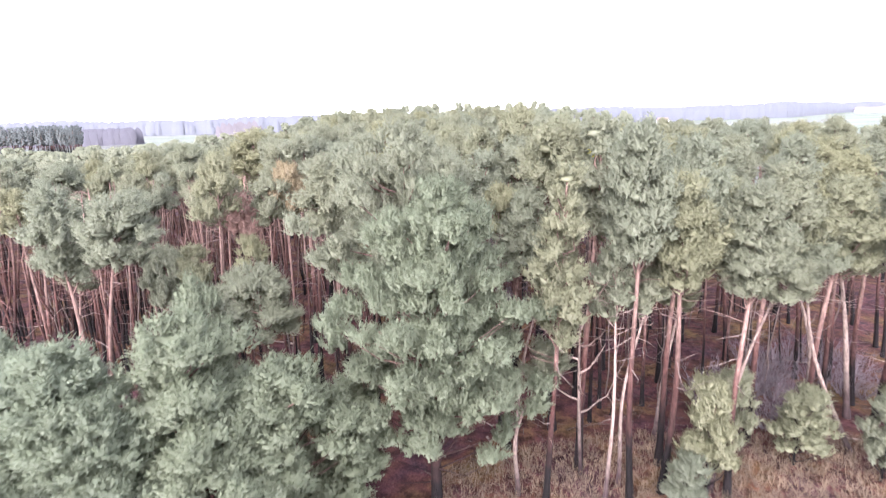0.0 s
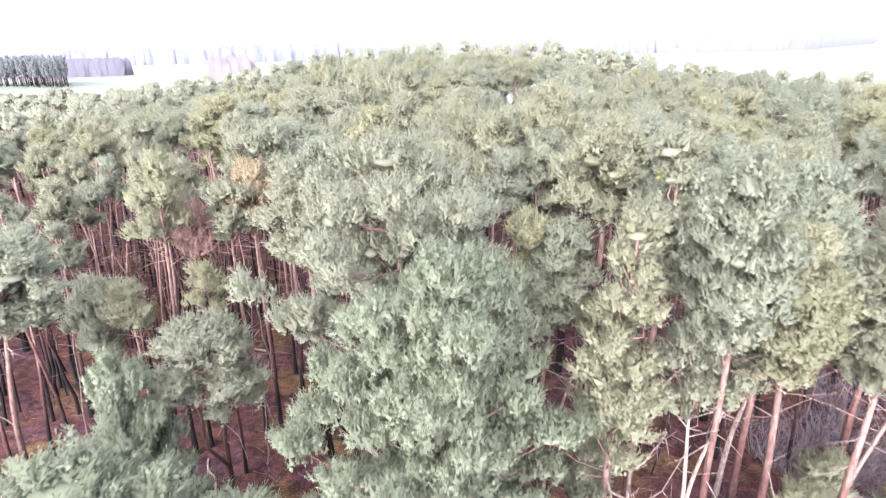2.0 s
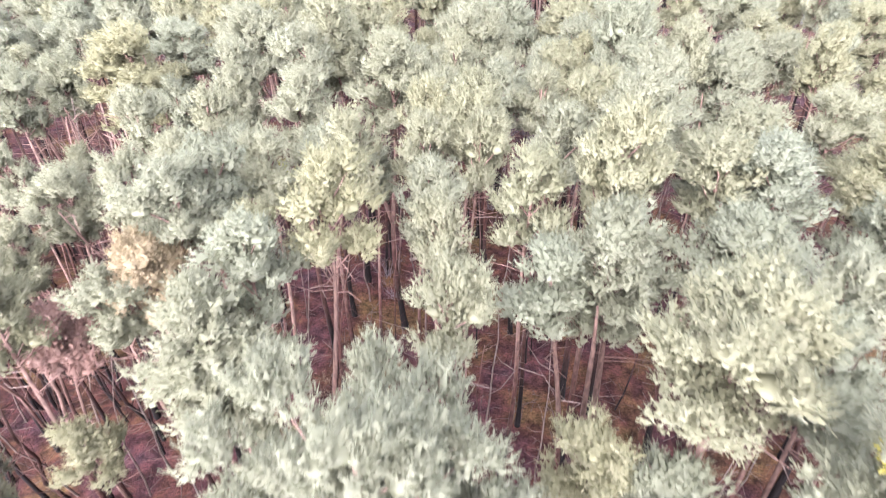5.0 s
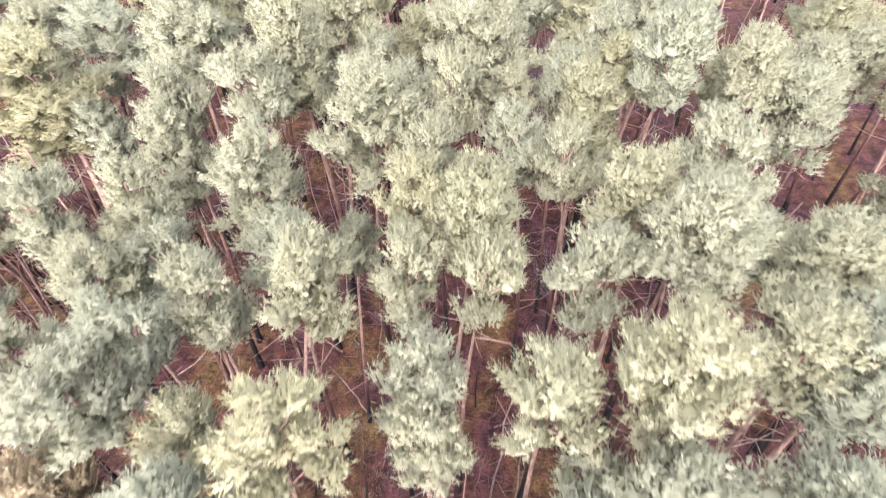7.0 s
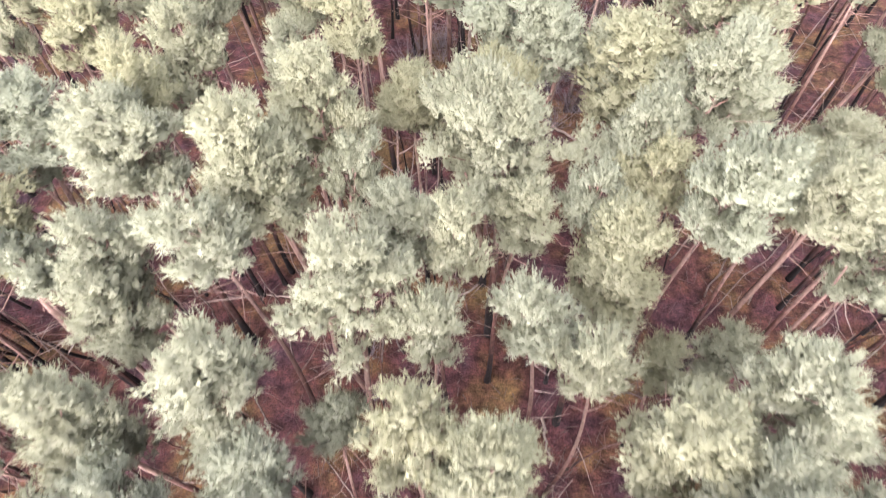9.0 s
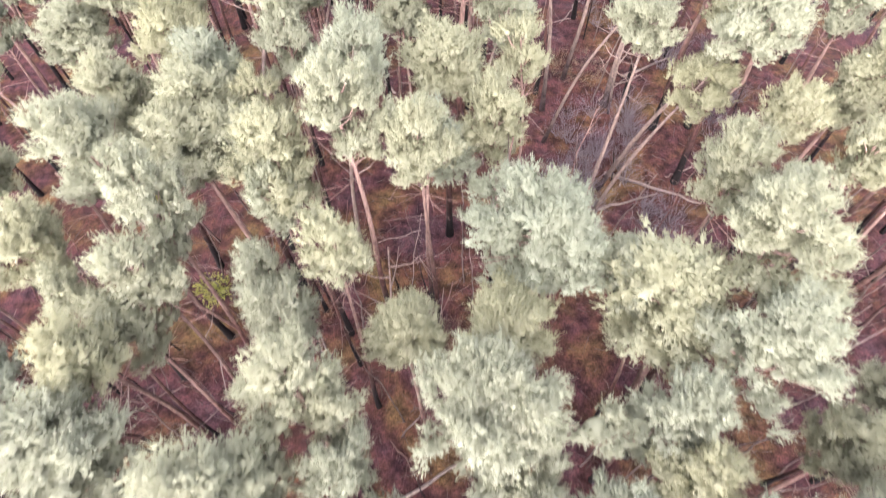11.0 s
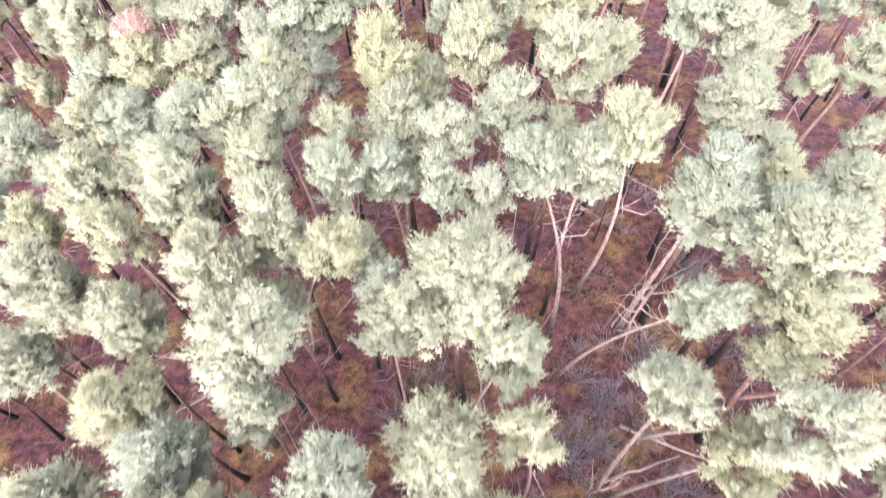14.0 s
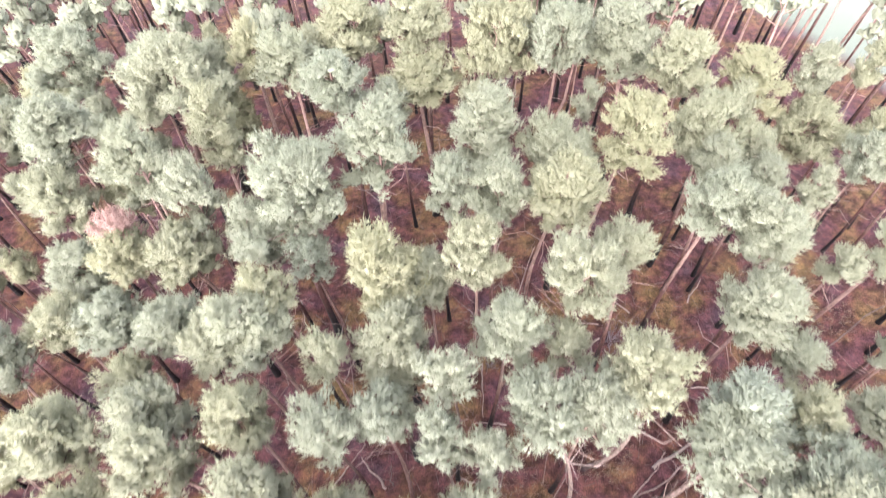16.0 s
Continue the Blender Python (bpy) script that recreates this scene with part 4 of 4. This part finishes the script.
# ---- far country beyond the wood ----
def leafless_wood(name, label, material, seed, line, depth, height, gap, wide):
    """A far wood along a line: close rows of narrow, uneven leafless crowns."""
    rng = np.random.default_rng(seed)
    line = np.array(line, float)
    run = np.concatenate([[0], np.cumsum(np.linalg.norm(np.diff(line, axis=0), axis=1))])
    number = int(run[-1] / gap * 5)
    u, back = rng.uniform(0, run[-1], number), rng.uniform(0, depth, number)
    px, py = np.interp(u, run, line[:, 0]), np.interp(u, run, line[:, 1]) + back
    h = height * (1 + 0.07 * np.sin(u / 63.0 + seed) + 0.04 * np.sin(u / 23.0)) * rng.uniform(0.78, 1.05, number)
    w = wide * rng.uniform(0.35, 0.75, number)
    ang = np.arange(6) / 6 * 2 * math.pi
    rings = ((-0.05, 0.9), (0.4, 1.0), (0.7, 0.85), (0.9, 0.5))
    v = np.empty((number, 25, 3))
    for k, (z, r) in enumerate(rings):
        q = w[:, None] * r * rng.uniform(0.75, 1.25, (number, 6))
        v[:, k * 6:k * 6 + 6] = np.stack([px[:, None] + np.cos(ang) * q, py[:, None] + np.sin(ang) * q, h[:, None] * (z + rng.uniform(-0.04, 0.04, (number, 6)))], -1)
    v[:, 24] = np.stack([px, py, h], 1)
    f = []
    for k in range(3):
        for i in range(6):
            a, b = k * 6 + i, k * 6 + (i + 1) % 6
            f += [(a, b, b + 6), (a, b + 6, a + 6)]
    f += [(18 + i, 18 + (i + 1) % 6, 24) for i in range(6)]
    faces = (np.array(f)[None] + 25 * np.arange(number)[:, None, None]).reshape(-1, 3)
    k = int(run[-1] / gap)
    us = np.linspace(0, run[-1], k)
    lx, ly = np.interp(us, run, line[:, 0]), np.interp(us, run, line[:, 1])
    swell = height * (1 + 0.07 * np.sin(us / 63.0 + seed) + 0.04 * np.sin(us / 23.0))
    thick = np.concatenate([np.stack([lx, ly + depth * q, swell * tall * rng.uniform(0.92, 1.06, k)], 1) for q, tall in ((0.04, -0.05), (0.07, 0.76), (0.6, 0.88))])
    i, j = np.meshgrid(np.arange(2), np.arange(k - 1), indexing="ij")
    a, b, c, d = i * k + j, i * k + j + 1, (i + 1) * k + j + 1, (i + 1) * k + j
    back_faces = np.concatenate([np.stack([a, b, c], -1).reshape(-1, 3), np.stack([a, c, d], -1).reshape(-1, 3)])
    lean = unit((v - np.stack([px, py, h * 0.3], 1)[:, None]) * np.array([1, 1, 0.2])) * 0.08 + np.array([0, -0.6, 0.7])
    ob = new(name, mesh_of(name, *join([(v.reshape(-1, 3), faces), (thick, back_faces)]), material, smooth=True, normals=np.concatenate([unit(lean).reshape(-1, 3), np.tile(unit(np.array([[0, -0.6, 0.7]])), (3 * k, 1))])))
    return tagged(ob, label, "far wood", kind="stuff")


# Mauve-grey twigs, with some distance haze mixed into the base colour.
HAZED_MAUVE = needle_material("far_leafless_wood", [(0.0, (0.068, 0.063, 0.075)), (1.0, (0.068, 0.063, 0.075))], 0.5)
# Distance haze is painted into this wood's pale blue base colour.
HAZED_BLUE = needle_material("far_hazed_wood", [(0.0, (0.102, 0.104, 0.120)), (1.0, (0.102, 0.104, 0.120))], 0.5)
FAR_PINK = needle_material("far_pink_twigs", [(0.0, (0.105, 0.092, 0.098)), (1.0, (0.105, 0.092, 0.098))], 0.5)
# The hills' blue is aerial haze put into their base colour.
HAZED_HILLS = plain("hazed_hills", (0.058, 0.061, 0.076), var=0.08, scale=0.002)
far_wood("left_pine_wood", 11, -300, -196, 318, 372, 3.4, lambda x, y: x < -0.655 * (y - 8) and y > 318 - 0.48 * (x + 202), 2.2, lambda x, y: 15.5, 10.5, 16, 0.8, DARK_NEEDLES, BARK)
leafless_wood("leafless_wood", "leafless mauve wood behind the field, paled with painted haze", HAZED_MAUVE, 2, [(-420, 455), (-256, 462)], 16, 14.5, 1.6, 6.5)
leafless_wood("skyline_wood", "far wood beyond the fields, blue haze put in its colour", HAZED_BLUE, 3, [(-900, 800), (-334, 800), (0, 900), (270, 840), (375, 835), (520, 850), (850, 1220), (1350, 1640)], 60, 23.0, 2.4, 9.0)
leafless_wood("leafless_trees", "pinkish leafless trees just beyond the pines", FAR_PINK, 5, [(-88, 222), (-74, 226)], 9, 16.5, 0.6, 3.0)


def far_ridge():
    """Low wooded hills that close the view all round."""
    az = np.radians(np.arange(-180, 181, 1.5))
    rng = np.random.default_rng(9)
    crest = 31 + 5 * np.sin(az * 5 + 1) + 2.5 * np.sin(az * 17 + 2) + rng.normal(size=len(az)) * 0.8
    rings = []
    for radius, part in ((3000, 0.0), (3060, 0.75), (3200, 1.0), (3600, 0.6), (3700, 0.0)):
        rings.append(np.stack([np.sin(az) * radius, np.cos(az) * radius, crest * part - 2.0], 1))
    v = np.concatenate(rings)
    n = len(az)
    i, j = np.meshgrid(np.arange(4), np.arange(n - 1), indexing="ij")
    f = np.stack([i * n + j, i * n + j + 1, (i + 1) * n + j + 1, (i + 1) * n + j], -1).reshape(-1, 4)
    ob = new("backdrop", mesh_of("backdrop", v, f, HAZED_HILLS, smooth=True))
    return tagged(ob, "wooded hills on the skyline, blue haze put in their colour", "hills", kind="structure")


far_ridge()

HOUSE_WALL = plain("white_plaster", (0.5, 0.5, 0.5), var=0.05)
HOUSE_ROOF = plain("roof_tiles", (0.2, 0.13, 0.12), var=0.1)


def far_house(x, y, w, d, h, spin):
    root = new("house")
    root.matrix_world = pose(x, y, 0, 0, 0, spin)
    tagged(root, "small white house beyond the fields", "house", "far houses")
    box = [(-w, -d, 0), (w, -d, 0), (w, d, 0), (-w, d, 0), (-w, -d, h), (w, -d, h), (w, d, h), (-w, d, h)]
    wall = new("wall", mesh_of("house_wall", box, [(0, 1, 5, 4), (1, 2, 6, 5), (2, 3, 7, 6), (3, 0, 4, 7), (4, 5, 6, 7)], HOUSE_WALL))
    wall.parent = root
    e = 0.5
    roof = [(-w - e, -d - e, h), (w + e, -d - e, h), (w + e, d + e, h), (-w - e, d + e, h), (-w - e, 0, h + d * 0.8), (w + e, 0, h + d * 0.8)]
    r = new("roof", roof_mesh(roof))
    r.parent = root


def roof_mesh(p):
    bm = bmesh.new()
    v = [bm.verts.new(q) for q in p]
    for f in ((0, 1, 5, 4), (2, 3, 4, 5), (0, 4, 3), (1, 2, 5), (3, 2, 1, 0)):
        bm.faces.new([v[i] for i in f])
    me = bpy.data.meshes.new("house_roof")
    bm.to_mesh(me)
    bm.free()
    me.materials.append(HOUSE_ROOF)
    return me


far_house(275, 700, 6, 4, 4, 10)
far_house(880, 1180, 11, 6, 6, -15)
far_house(960, 1250, 15, 6, 5, -30)
far_house(1060, 1340, 10, 6, 7, -20)
far_house(1120, 1390, 14, 6, 6, -30)

# ---- odd things among the pines ----
MISTLETOE = needle_material("mistletoe_leaves", [(0.0, (0.210, 0.182, 0.027)), (1.0, (0.238, 0.210, 0.036))])
YELLOW_LEAVES = needle_material("yellow_green_leaves", [(0.0, (0.2, 0.21, 0.05)), (1.0, (0.22, 0.22, 0.06))])


def leafy_clump(name, label, category, x, y, z, r, number, material, seed):
    """A loose ball of small leaves on fine twigs."""
    rng = np.random.default_rng(seed)
    d = unit(rng.normal(size=(number, 3)) + np.array([0, 0, 0.2]))
    p = d * r * rng.uniform(0.25, 1.0, (number, 1)) * np.array([1, 1, 0.8])
    ob = new(name, mesh_of(name, *shoots(rng, p, d, 0.1, 0.14, 5, 0.05), material))
    ob.location = (x, y, z)
    return tagged(ob, label, category)


leafy_clump("mistletoe", "ball of yellow mistletoe high in a pine", "mistletoe", 6.4, 27.2, 14.4, 0.4, 130, MISTLETOE, 1)
leafy_clump("mistletoe", "ball of yellow mistletoe high in a pine", "mistletoe", -10.8, 59.1, 12.0, 0.35, 110, MISTLETOE, 2)
leafy_clump("young_shrub", "yellow-green young shrub on the litter", "shrub", -13.3, 60.9, 0.9, 1.0, 420, YELLOW_LEAVES, 3)


def bare_tree(x, y, h, seed, label, over=(0.0, 0.0)):
    """A dead tree: forked white stem and curved bare boughs."""
    rng = np.random.default_rng(seed)
    root = new("bare_tree")
    root.location = (x, y, ground_z(x, y) - 0.05)
    tagged(root, label, "tree")
    t = np.linspace(0, 1, 9)[:, None]
    a = rng.uniform(0, 6.28)
    lean = np.array([math.cos(a), math.sin(a), 0])
    stem = np.array([over[0], over[1], h]) * t + lean * 0.5 * np.sin(t * 2.2)
    new("trunk", mesh_of("bare_trunk", *tube(stem, 0.1 * (1 - 0.75 * t[:, 0]), 6), PALE_BARK, smooth=True)).parent = root
    for i in range(9):
        f = 0.35 + 0.6 * i / 9
        s0 = np.array([np.interp(f, t[:, 0], stem[:, k]) for k in range(3)])
        an = i * 2.3 + rng.uniform(-0.4, 0.4)
        out = np.array([math.cos(an), math.sin(an), 0])
        L = rng.uniform(1.2, 2.6) * (1.2 - 0.6 * f)
        pts = [s0 + out * L * q + np.array([0, 0, 1.3 * L * q * q * rng.uniform(0.5, 0.8)]) for q in np.linspace(0, 1, 6)]
        twig = [tube(pts, 0.055 * np.linspace(1, 0.2, 6), 5)]
        for q in (2, 3, 4):
            e = pts[q] + out * 0.4 + rng.normal(size=3) * 0.4
            twig.append(tube([pts[q], (pts[q] + e) / 2 + rng.normal(size=3) * 0.06, e], [0.022, 0.015, 0.006], 3))
        new("bough", mesh_of("bare_bough", *join(twig), PALE_BARK, smooth=True)).parent = root


bare_tree(-3.3, 56.6, 8.5, 5, "dead forked tree with bare pale boughs", (0.4, 3.0))
bare_tree(10.6, 74.2, 8.0, 6, "dead leaning tree with bare pale boughs")
bare_tree(5.6, 25.2, 9.5, 7, "dead tree with bare pale boughs at the wood's edge")
